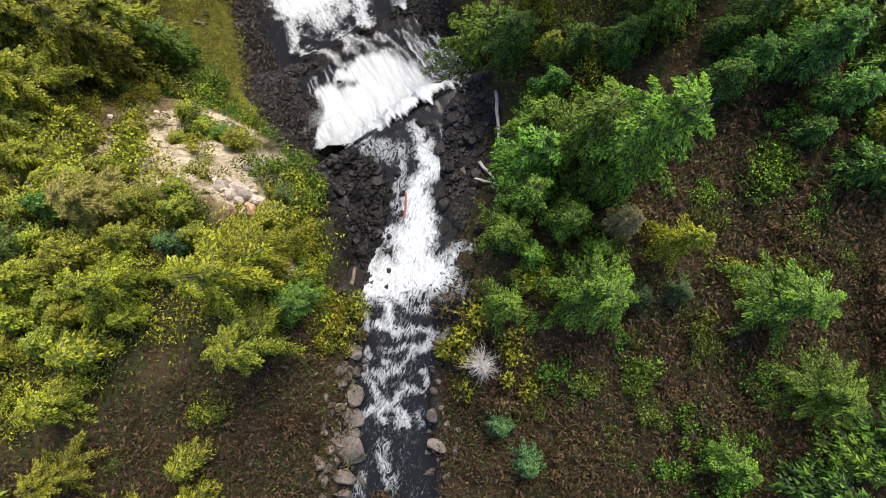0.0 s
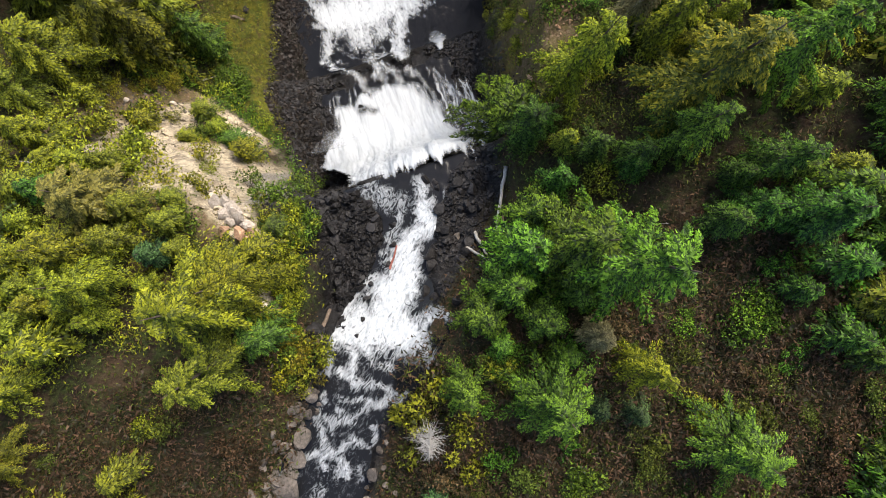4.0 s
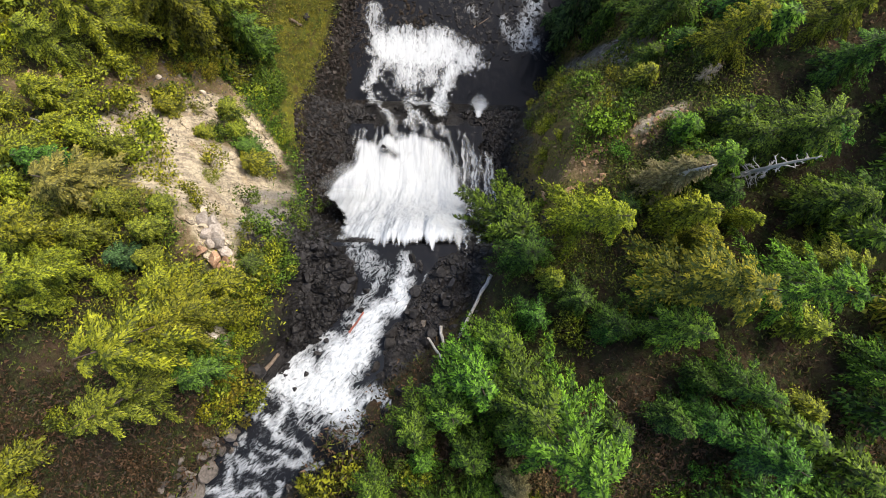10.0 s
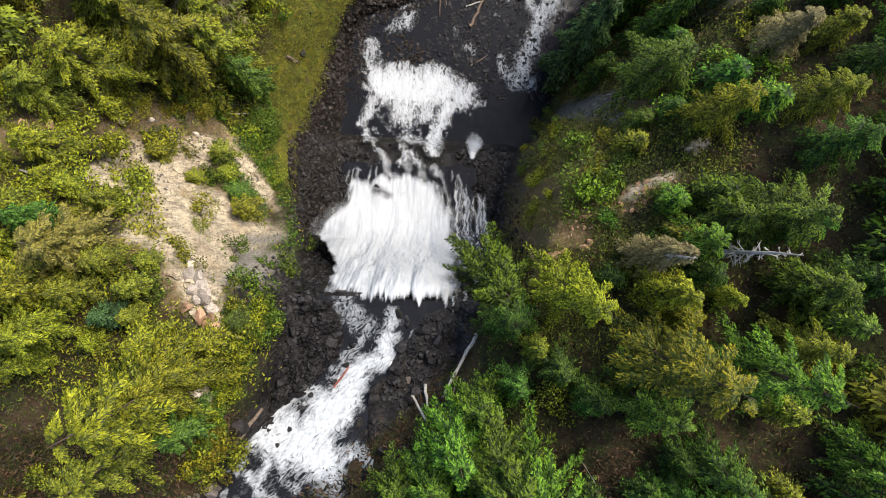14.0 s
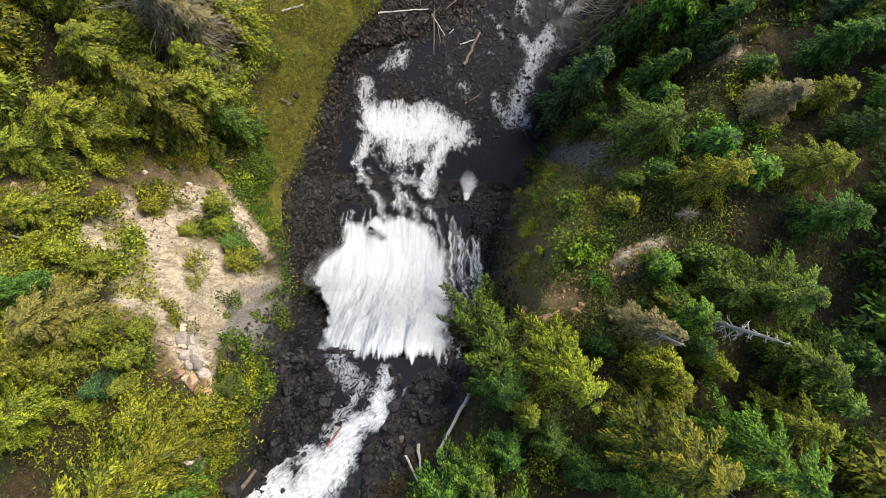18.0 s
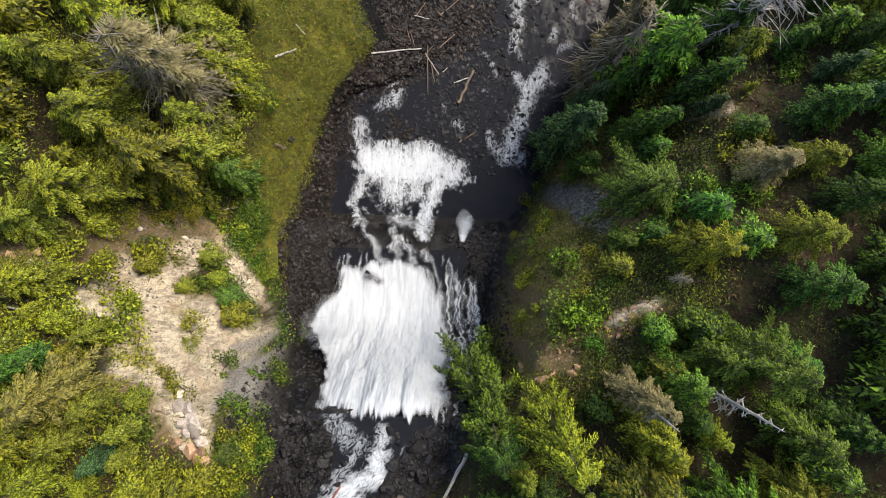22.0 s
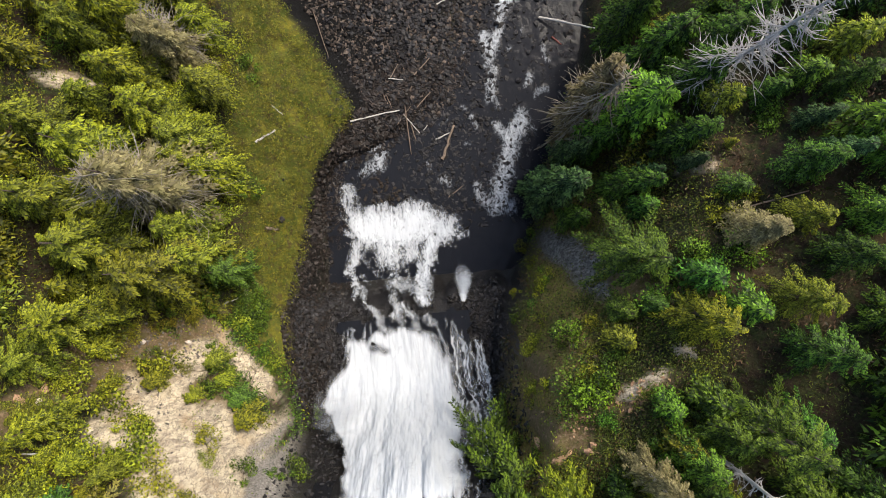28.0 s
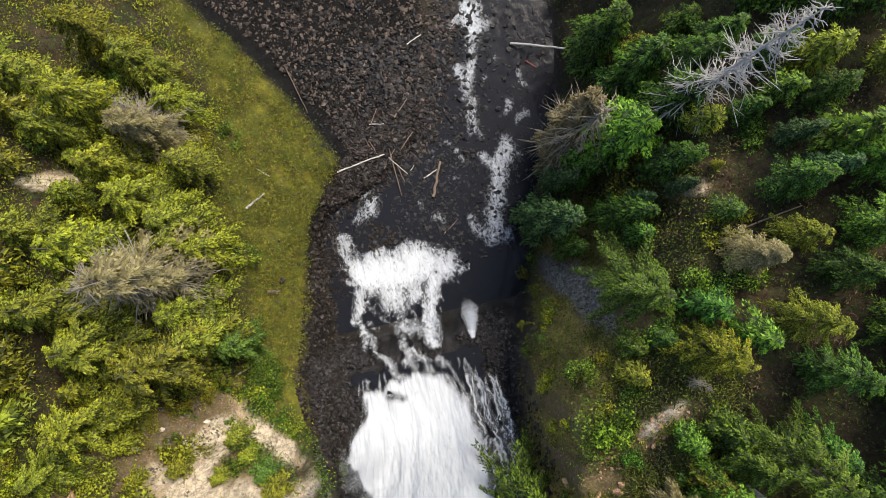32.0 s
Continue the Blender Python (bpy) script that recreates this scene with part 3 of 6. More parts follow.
foam_run(STREAM, 0.5, 0.70, -17.2, -31.9, -14.5, -34.0)
foam_run(STREAM, 0.5, 0.75, -18.3, -33.5, -16.7, -35.1, -13.5, -33.8)
foam_run(STREAM, 0.4, 0.60, -20.6, -32.7, -18.8, -33.2)
foam_run(STREAM, 0.4, 0.65, -20.9, -33.9, -19.7, -35.0, -17.1, -35.2)
foam_run(STREAM, 0.4, 0.60, -21.8, -32.4, -23.6, -34.9)
foam_run(STREAM, 0.5, 0.70, -22.1, -35.0, -19.9, -35.4)
foam_run(STREAM, 0.5, 0.70, -23.3, -35.4, -22.8, -37.7, -20.9, -37.3, -19.2, -38.6, -18.0, -37.0)
foam_run(STREAM, 0.6, 0.75, -26.3, -37.4, -24.4, -37.5, -22.8, -38.1)
foam_run(STREAM, 0.5, 0.75, -23.9, -38.5, -24.0, -39.6)
foam_run(STREAM, 0.5, 0.70, -22.0, -38.8, -22.2, -40.7)
foam_run(STREAM, 0.4, 0.50, -21.0, -40.2, -20.9, -42.0)
foam_run(STREAM, 0.4, 0.55, -27.5, -38.9, -28.7, -39.0)
foam_run(STREAM, 0.8, 0.60, -25.4, -41.4, -26.3, -43.3, -27.0, -45.3)
foam_run(STREAM, 0.5, 0.50, -28.9, -43.0, -30.7, -44.6)
foam_run(STREAM, 0.2, 0.60, -3.0, -14.0, -3.5, -16.0, -3.1, -17.0)
foam_run(STREAM, 0.2, 0.50, -1.5, -15.4, -1.3, -17.0)
foam_run(STREAM, 3.4, 0.24, -45, -80, -27, -46, -24, -39, -19, -34.5, -17, -30)
# riffles of the river below
foam_run(STREAM, 1.6, 0.90, 17.8, 66.2, 17.6, 62.7)
foam_run(STREAM, 0.8, 0.70, 15.7, 66.1, 14.1, 63.4)
foam_run(STREAM, 0.6, 0.60, 20.0, 64.3, 20.4, 62.1)
foam_run(STREAM, 1.0, 0.70, 16.6, 60.3, 15.9, 56.3, 14.6, 53.0)
foam_run(STREAM, 0.8, 0.75, 13.4, 56.3, 13.8, 54.9)
foam_run(STREAM, 0.8, 0.60, 14.1, 53.1, 13.7, 51.1)
foam_run(STREAM, 0.9, 0.65, 14.6, 49.9, 13.5, 44.9)
foam_run(STREAM, 0.6, 0.50, 14.0, 44.9, 14.8, 42.6)
foam_run(STREAM, 1.5, 0.80, 18.8, 40.3, 16.7, 37.6, 15.0, 32.8)
foam_run(STREAM, 0.7, 0.70, 14.0, 40.4, 15.3, 38.4, 16.8, 37.1)
foam_run(STREAM, 1.6, 0.75, 15.0, 32.8, 13.5, 28.9, 13.4, 25.8)
foam_run(STREAM, 1.0, 0.65, 11.0, 26.8, 12.2, 25.0)
foam_run(STREAM, 1.0, 0.65, 15.5, 25.9, 15.2, 24.4)
foam_run(STREAM, 0.6, 0.60, 9.6, 42.1, 10.2, 39.9)
foam_run(STREAM, 0.8, 0.65, 9.4, 29.2, 10.1, 27.7)
foam_run(STREAM, 0.7, 0.60, 21.1, 48.1, 20.1, 46.7)
foam_run(STREAM, 0.6, 0.60, 23.5, 45.6, 21.7, 44.4)
foam_run(STREAM, 0.4, 0.55, 23.6, 53.8, 24.5, 50.5)
foam_run(STREAM, 0.4, 0.50, 19.9, 56.4, 20.3, 55.7)
foam_run(STREAM, 0.4, 0.50, 20.3, 40.0, 20.5, 38.1)
foam_run(STREAM, 1.0, 0.75, -6.8, 36.6, -7.7, 34.7)
foam_run(STREAM, 0.6, 0.60, -6.4, 35.0, -10.9, 34.0)
foam_run(STREAM, 0.5, 0.50, -6.4, 38.6, -10.3, 37.3, -13.4, 36.1)
foam_run(STREAM, 0.6, 0.60, 3.1, 31.8, 4.5, 30.7)
foam_run(STREAM, 0.5, 0.55, 1.1, 34.5, 1.4, 33.2)
foam_run(STREAM, 0.4, 0.50, 8.8, 44.3, 8.8, 43.5)
foam_run(STREAM, 0.5, 0.50, 7.8, 36.8, 8.7, 36.3)
foam_run(STREAM, 0.4, 0.50, 8.6, 55.2, 9.5, 53.5)
foam_run(STREAM, 0.4, 0.50, 17.8, 53.4, 17.5, 52.7)
foam_run(STREAM, 1.2, 0.60, 18.7, 69.1, 18.8, 74.2)
foam_run(STREAM, 1.4, 0.60, 18.8, 74.2, 21.4, 81.9)
foam_run(STREAM, 0.4, 0.45, 4.0, 41.2, 5.6, 41.7)
# the lower cascade
foam_run(CASCADE, 1.4, 0.75, -13.5, 30.9, -13.8, 26.3)
foam_run(CASCADE, 1.0, 0.70, -13.8, 26.3, -14.4, 22.8, -12.7, 21.8)
foam_run(CASCADE, 3.0, 1.10, -11.2, 24.5, -6.7, 23.3, -1.6, 23.3)
foam_run(CASCADE, 2.4, 1.00, -1.6, 23.5, 3.0, 22.5)
foam_run(CASCADE, 0.9, 0.80, -10.2, 27.3, -3.1, 26.3, 0.2, 26.1)
foam_run(CASCADE, 0.8, 0.75, 0.2, 26.1, 3.0, 24.3)
foam_run(CASCADE, 2.6, 0.90, -7.7, 21.2, -7.2, 19.0)
foam_run(CASCADE, 2.0, 0.80, -2.6, 21.2, -3.1, 18.7)
foam_run(CASCADE, 1.0, 0.80, -12.2, 21.8, -13.2, 18.7, -15.0, 17.0)
foam_run(CASCADE, 0.7, 0.75, -15.0, 17.0, -13.7, 15.0, -13.4, 12.3)
foam_run(CASCADE, 0.6, 0.70, -13.7, 15.0, -11.6, 11.4, -9.3, 7.5)
foam_run(CASCADE, 0.6, 0.50, -11.7, 19.2, -9.7, 15.0)
foam_run(CASCADE, 0.5, 0.45, -10.2, 18.2, -8.4, 13.7)
foam_run(CASCADE, 1.2, 0.95, 0.9, 20.4, -0.9, 16.7, -1.9, 11.8)
foam_run(CASCADE, 0.9, 0.70, -1.6, 11.8, -4.9, 13.2, -6.5, 14.2)
foam_run(CASCADE, 0.7, 0.60, -6.9, 16.2, -7.4, 13.2)
foam_run(CASCADE, 0.7, 0.70, -6.7, 12.3, -6.3, 9.5, -7.0, 7.7)
foam_run(CASCADE, 0.9, 0.70, -5.6, 10.0, -2.3, 7.2)
foam_run(CASCADE, 0.5, 0.50, -4.6, 17.2, -3.7, 13.2)
foam_run(CASCADE, 0.6, 0.60, 3.5, 22.3, 7.3, 21.2)
foam_run(CASCADE, 0.3, 0.50, 3.5, 20.7, 4.5, 19.0)
foam_run(CASCADE, 0.5, 0.50, 1.4, 18.7, 0.9, 16.7)
foam_run(CASCADE, 0.4, 0.50, -12.6, 16.2, -11.4, 13.7)
foam_run(CASCADE, 0.5, 0.60, -4.6, 20.7, -6.1, 16.7)
# strands that join the tall fall's foot to the cascade, and its torn side
foam_run(JOINS, 0.7, 0.7, -11, 10.9, -7.8, 6.7)
foam_run(JOINS, 0.6, 0.6, -6.4, 10.4, -5.4, 6.7)
foam_run(JOINS, 0.8, 0.6, -3.6, 7.6, -2.6, 6.0)
foam_run(JOINS, 0.5, 0.7, -1.7, 8.5, 0.1, 5.3, 1.2, 2.0)
foam_run(JOINS, 0.35, 0.7, 2.4, 6.7, 4.3, 2.5, 7.0, -0.3, 7.2, -4.0)
foam_run(JOINS, 0.3, 0.6, 2.4, 6.7, 3.2, 3.0, 3.6, -1.0, 3.0, -5.0)
foam_run(JOINS, 0.3, 0.6, 4.3, 2.5, 5.4, -1.0, 5.6, -5.0)
foam_run(JOINS, 0.25, 0.55, 0.8, 5.4, 2.2, 0.6, 2.6, -4.0)
foam_run(JOINS, 0.25, 0.55, 5.0, 1.6, 6.4, -2.0, 6.5, -6.0)


def water_sheet(name, label, x0, x1, y0, y1, step, height, inside):
    ax, ay = np.arange(x0, x1, step), np.arange(y0, y1, step)
    X, Y = np.meshgrid(ax, ay, indexing="ij")
    Z, foam = height(X, Y), foam_at(STREAM, X, Y)
    Z = Z + 0.5 * foam * (fbm(X * 1.1, Y * 0.7, 61) - 0.4) + 0.12 * (fbm(X * 1.6, Y * 1.6, 66) - 0.5)
    faces = grid_faces(len(ax), len(ay))
    ok = inside(X, Y).ravel()
    faces = faces[ok[faces].all(1)]
    me = mesh_from(name, np.stack([X, Y, Z], -1).reshape(-1, 3), faces, M_WATER, dict(foam=foam), np.stack([X - np.interp(Y, STREAM_Y, STREAM_X) * (Y < -10), Y * np.where(Y < -10, 1.15, 1.0)], -1).reshape(-1, 2))
    return tagged(new(name, me), label, "water", kind="structure")


def stream_near(x, y):
    return np.abs(x - np.interp(y, STREAM_Y, STREAM_X)) / np.interp(y, STREAM_Y, STREAM_W)


water_sheet("river_upper", "dark stream broken by white rapids above the falls", -50, 7, -78, -9.4, 0.3, lambda x, y: lie(x, y) + 0.2, lambda x, y: stream_near(x, y) < 1.45)
water_sheet("plunge_pool", "dark pool between the two drops", -19, 10.5, -6.5, 11.0, 0.35, lambda x, y: x * 0 - 36.6 - 0.06 * (y + 5), lambda x, y: (y < 8.8 + 3 * (fbm(x * 0.5, y * 0.5, 33) - 0.5)) & (np.abs(x + 5) < 11 + 4 * (fbm(x * 0.4, y * 0.4, 34) - 0.5)))
water_sheet("river_lower", "dark river with white riffles beside a gravel bar", -22, 44, 13.5, 120, 0.5, lambda x, y: x * 0 + WATER_Z - 0.012 * np.maximum(y - 30, 0), lambda x, y: x > -30)


def fall_sheet(name, label, nu, nv, profile, left, right, density, lip, material, puff, seed):
    """Falling water: a sheet from the lip to the foot. profile: y and z down the fall; left, right: its sides at those places."""
    u, v = np.linspace(0, 1, nu), np.linspace(0, 1, nv)
    U, V = np.meshgrid(u, v, indexing="ij")
    k = np.linspace(0, 1, len(profile))
    fine, soft = np.linspace(0, 1, 400), np.ones(31) / 31
    py, pz = (np.interp(V, fine, np.convolve(np.pad(np.interp(fine, k, [p[c] for p in profile]), 15, mode="edge"), soft, mode="valid")) for c in (0, 1))
    X = np.interp(V, k, left) * (1 - U) + np.interp(V, k, right) * U
    Y = py + lip(X) * smooth(0.75, 0.1, V)
    run = np.interp(V, k, np.cumsum([0] + [math.dist(a, b) for a, b in zip(profile, profile[1:])]))
    bulge = puff * ((fbm(X * 0.6, run * 0.12, seed) - 0.5) * 1.6 + (fbm(X * 2.6, run * 0.3, seed + 5) - 0.5) * 0.3)
    Y, Z = Y + bulge * smooth(0.0, 0.2, V) * 0.8, pz + bulge * 0.7
    foam = density(U, V, X, Y, run)
    me = mesh_from(name, np.stack([X, Y, Z], -1).reshape(-1, 3), grid_faces(nu, nv), material, dict(foam=foam), np.stack([X, run], -1).reshape(-1, 2))
    return tagged(new(name, me), label, "waterfall", kind="structure")


MAIN = [(-13.2, -4.6), (-11.6, -4.9), (-10.2, -6.6), (-9.0, -11), (-7.7, -17), (-6.2, -24), (-4.2, -30.5), (-1.2, -34.4), (2.8, -35.6), (6.8, -36.0), (11.3, -36.4)]
MAIN_L = [-13.6, -13.6, -14, -15.2, -17.2, -19.2, -20.8, -21.4, -19, -16.8, -15.2]
MAIN_R = [3.6, 3.8, 4.4, 5.6, 7.0, 8.2, 9.2, 9.6, 8.4, 6.2, 4.4]


def strands(X, R, seed, count, x0, x1, r0, r1, thick, drift=0.5, reach=0.4):
    """Thin streams that part and wander down the rock between two lengths of the run."""
    rs = np.random.default_rng(seed)
    d, run = np.zeros(X.shape), R[0]
    for _ in range(count):
        a, w, amp = rs.uniform(x0, x1), thick * rs.uniform(0.4, 1.6), rs.uniform(0.3, 0.62)
        start, long = rs.uniform(r0, r0 + (r1 - r0) * (1 - reach)), (r1 - r0) * rs.uniform(reach, 0.9)
        t = (run - start) / long
        path = a + drift * rs.normal() * t * 2 + 1.6 * (fbm(run * 0.3, run * 0 + a * 3, seed) - 0.5) + 0.9 * (fbm(run * 1.1, run * 0 + a * 3, seed + 3) - 0.5)
        body = amp * smooth(0, 0.25, t) * smooth(1.0, 0.7, t) * (0.55 + 0.9 * (fbm(run * 0.8, run * 0 + a, seed + 7) - 0.1))
        d = np.maximum(d, body[None] * np.exp(-((X - path[None]) / (w * (0.8 + 0.8 * np.clip(t, 0, 1)))[None]) ** 2))
    return d


def main_density(U, V, X, Y, R):
    edge = 0.16 * (fbm(R * 0.16, U * 6, 240) - 0.5) + 0.1 * (fbm(R * 0.3, U * 24, 241) - 0.5)
    left = np.interp(Y, [-12, -10, -7.5, -5.5, -3.6, -1.5, 1.3, 5, 7, 9], [-13.2, -13.0, -14.2, -16.6, -19.0, -18.0, -16.1, -15.2, -14.2, -12])
    right = np.interp(Y, [-12, -9, -6, 0, 3, 5, 7, 9], [1.0, 2.2, 3.2, 2.6, 1.4, 0.2, -1.4, -3.8])
    body = smooth(-0.6, 1.2, X - left + 12 * edge) * smooth(-1.2, 2.6, right - X + 16 * edge)
    lip = smooth(-11.3, -9.5, Y + 2.4 * (fbm(X * 0.9, Y * 0.15, 243) - 0.5) + 1.4 * (fbm(X * 2.8, Y * 0.1, 244) - 0.5))
    finger = 6.3 + 1.0 * np.exp(-((X + 5.7) / 1.2) ** 2) + 0.8 * np.exp(-((X + 10.1) / 1.0) ** 2) - 0.16 * np.maximum(X + 1.5, 0) ** 1.3 + 2.0 * (fbm(X * 1.1, Y * 0.2, 242) - 0.5)
    foot = smooth(-0.8, 1.8, finger - Y)
    d = 1.05 * body * lip * foot
    veil = 0.5 * smooth(-19, -17, X) * smooth(9.0, 7.0, X) * smooth(-10, -7, Y) * smooth(1.0, -2.5, Y - 3 + 0.4 * X)
    lace = 1.3 * strands(X, R, 246, 60, 1.0, 9.0, 2, 46, 0.2, 0.6, 0.35) * smooth(8.6, 7.4, X) * smooth(9, 5, Y + 0.55 * np.maximum(X - 1, 0))
    fine = strands(X, R, 247, 44, -15.5, 2.5, 32, 50, 0.24, 0.7, 0.2) * smooth(9.0, 7.0, Y)
    join = foam_at(JOINS, X, Y)
    drip = strands(X, R, 248, 50, -12.5, 3.5, 0, 9, 0.2, 0.4, 0.3)
    hole = np.exp(-((X + 10.2) / 1.2) ** 2 - ((Y - 4.0) / 0.8) ** 2) + 0.7 * np.exp(-((X + 8.6) / 0.8) ** 2 - ((Y - 3.2) / 0.6) ** 2)
    return np.clip(np.maximum.reduce([d - 0.75 * hole, veil * 0.35, lace, fine, drip, join]), 0, 1.2)


def main_lip(x):
    return 1.6 * np.exp(-((x + 3.5) / 5.0) ** 2) + 0.9 * (fbm(x * 0.7, x * 0, 90) - 0.5)


fall_sheet("waterfall_main", "tall white curtain of falling water over black rock", 270, 230, MAIN, MAIN_L, MAIN_R, main_density, main_lip, M_FALL, 0.7, 200)
fall_sheet("waterfall_spray", "soft white spray blown beside the tall fall", 70, 60, [(y + 3.2, z + 3.0) for y, z in MAIN[3:9]], [-17.5, -20.0, -21.8, -22.0, -20.6, -18.0], [-7.5, -8, -8, -7.5, -7, -7], lambda U, V, X, Y, R: 0.42 * np.sin(np.pi * U) ** 1.8 * np.sin(np.pi * V) ** 1.4, lambda x: x * 0, M_MIST, 0.8, 230)

SECOND = [(7.4, -36.1), (9.4, -36.3), (10.8, -36.6), (11.8, -37.2), (12.6, -41), (14, -44.6), (17, -46.6), (20.5, -47.3), (24, -47.5), (27, -47.6), (33, -47.6)]


def second_density(U, V, X, Y, R):
    body = foam_at(CASCADE, X, Y)
    near = smooth(15.5, 18, Y + 2.0 * (fbm(X * 0.8, Y * 0.4, 249) - 0.5)) * smooth(25, 22, Y) * smooth(-14, -12, X) * smooth(3.5, 1, X)
    lace = strands(X, R, 253, 90, -13.5, 2.5, 2, 12, 0.22, 0.9, 0.25)
    return np.clip(np.maximum(body, 0.9 * lace * (0.35 + 0.65 * near)) * smooth(7.0, 9.0, Y), 0, 1.1)


fall_sheet("waterfall_second", "lower white cascade fanning out over black ledges", 240, 230, SECOND, [-16.0, -16.0, -16.0, -16.2, -16.4, -16.6, -16.8, -16.8, -16.6, -16.4, -16], [3.0, 3.0, 3.0, 3.2, 3.8, 4.6, 6.0, 7.2, 7.8, 7.8, 7], second_density, lambda x: 0.8 * (fbm(x * 0.5, x * 0, 95) - 0.5), M_LACE, 0.3, 260)
fall_sheet("waterfall_small", "narrow white jet beside the lower cascade", 36, 50, [(9.6, -37.2), (11.2, -37.6), (12.4, -41), (14, -45), (17.4, -47)], [4.3, 3.9, 3.6, 3.4, 3.6], [5.1, 5.9, 6.8, 7.4, 7.4], lambda U, V, X, Y, R: 0.95 * np.sin(np.pi * U) ** 0.8 * smooth(1, 0.6, V) * smooth(0, 0.1, V), lambda x: x * 0, M_FALL, 0.25, 290)


# ---- rocks ----
def part(name, me, parent, label=""):
    ob = new(name, me)
    ob.parent = parent
    return tagged(ob, label) if label else ob


def rock_mesh(name, seed, material, cuts=9, sub=2, squash=0.7):
    """A broken block: a ball trimmed by random planes, with a rough skin."""
    rng = np.random.default_rng(seed)
    bm = bmesh.new()
    bmesh.ops.create_icosphere(bm, subdivisions=sub, radius=1.0)
    co = np.array([v.co[:] for v in bm.verts])
    for _ in range(cuts):
        n = rng.normal(size=3)
        n /= np.linalg.norm(n)
        d = rng.uniform(0.34, 0.68)
        over = np.maximum(co @ n - d, 0)
        co = co - over[:, None] * n * 0.93
    co *= np.array([rng.uniform(0.85, 1.2), rng.uniform(0.75, 1.05), squash])
    co += 0.018 * rng.normal(size=co.shape)
    faces = [[v.index for v in f.verts] for f in bm.faces]
    bm.free()
    return mesh_from(name, co, faces, material, flat=True)


BOULDERS = [rock_mesh("boulder", 40 + k, M_BOULDER, 11, 2, 0.75) for k in range(8)]
BLACKS = [rock_mesh("black_rock", 60 + k, M_BLACK) for k in range(6)]
MOUNDS = [rock_mesh("mound_rock", 100 + k, M_MOUND, 12) for k in range(4)]
PALES = [rock_mesh("pale_rock", 80 + k, M_PALE, 16) for k in range(4)]
RUSTS = [rock_mesh("rusty_rock", 90 + k, M_RUST, 16) for k in range(3)]
rng = np.random.default_rng(5)


def put_rock(kind, x, y, size, name, label, group, sink=0.3, turn=None):
    me = kind[int(rng.integers(len(kind)))]
    ob = new(name, me)
    s = size / 2
    ob.matrix_world = pose(x, y, ground_at(x, y) + s * (0.7 - sink), rng.uniform(-12, 12), rng.uniform(-12, 12), rng.uniform(0, 360) if turn is None else turn) @ Matrix.Diagonal((s, s, s, 1))
    return tagged(ob, label, "rock", group)


TAN = "tan-grey angular boulder at the stream's edge"
# boulders along the upper stream
for x, y, s in ((-28.6, -40.4, 3.4), (-30.6, -41.8, 2.8), (-26.6, -37.2, 2.6), (-27.6, -38.4, 2.2), (-25.4, -35.3, 2.6), (-24.2, -33.2, 1.6), (-23.2, -31.4, 2.2), (-29.4, -38.6, 1.8), (-31.6, -39.4, 1.9), (-32.4, -41.2, 1.7), (-31.4, -43.6, 2.0), (-29.6, -43.2, 1.5), (-26.0, -33.4, 1.5)):
    put_rock(BOULDERS, x, y, s * 1.25, "boulder", "large " + TAN, "boulders of the stream")
for x, y, s in ((-19.1, -40.8, 2.2), (-20.4, -44.0, 2.4), (-18.4, -42.6, 1.1), (-19.0, -45.4, 1.3), (-22.6, -46.4, 1.8), (-24.4, -47.6, 2.0), (-18.0, -39.0, 1.0), (-17.6, -43.8, 0.9), (-21.4, -47.4, 1.4)):
    put_rock(BOULDERS, x, y, s, "boulder", TAN, "boulders of the stream")
for _ in range(34):
    y = rng.uniform(-47, -30)
    x = np.interp(y, STREAM_Y, STREAM_X) - np.interp(y, STREAM_Y, STREAM_W) * rng.uniform(0.95, 1.9)
    put_rock(BOULDERS, x, y, rng.uniform(0.9, 1.9), "boulder", TAN, "boulders of the stream")
for _ in range(90):
    y = rng.uniform(-47, -30)
    w = np.interp(y, STREAM_Y, STREAM_W)
    x = np.interp(y, STREAM_Y, STREAM_X) + rng.choice([-1, 1], p=[0.65, 0.35]) * w * rng.uniform(0.9, 1.55)
    put_rock(BOULDERS, x, y, rng.uniform(0.4, 1.2), "stone", "small grey-brown stone on the bank", "stones of the upper bank")
# black rocks standing in the white water
for x, y, s in ((-8.3, -24.8, 2.0), (-7.6, -25.6, 1.5), (-9.0, -25.6, 1.0), (-6.6, -21.0, 2.2), (-6.9, -22.2, 1.6), (-5.0, -18.6, 1.3), (-15.2, -23.6, 1.3), (-16.0, -25.6, 1.0), (-14.2, -22.2, 1.0), (-17.0, -27.0, 0.9), (-10.4, -18.6, 1.2), (-9.8, -16.4, 1.2), (-11.6, -20.6, 1.2), (-20.8, -25.0, 2.4), (-21.4, -27.0, 2.0), (-7.4, -15.8, 0.9), (-5.2, -26.6, 2.0), (-2.8, -26.0, 1.6), (-10.4, 4.4, 2.2), (-8.6, 3.2, 1.4)):
    put_rock(BLACKS, x, y, s, "black_rock", "wet black rock standing in white water", "rocks in the stream", -0.35)
for _ in range(70):
    side = rng.random()
    x, y = (rng.uniform(-17.5, -11.5), rng.uniform(-19.5, -10.8)) if side < 0.5 else (rng.uniform(-4.5, 3.2), rng.uniform(-23, -11))
    put_rock(BLACKS, x, y, rng.uniform(0.6, 1.9), "black_rock", "wet black rock on the ledge above the fall", "rocks of the ledge", 0.35)
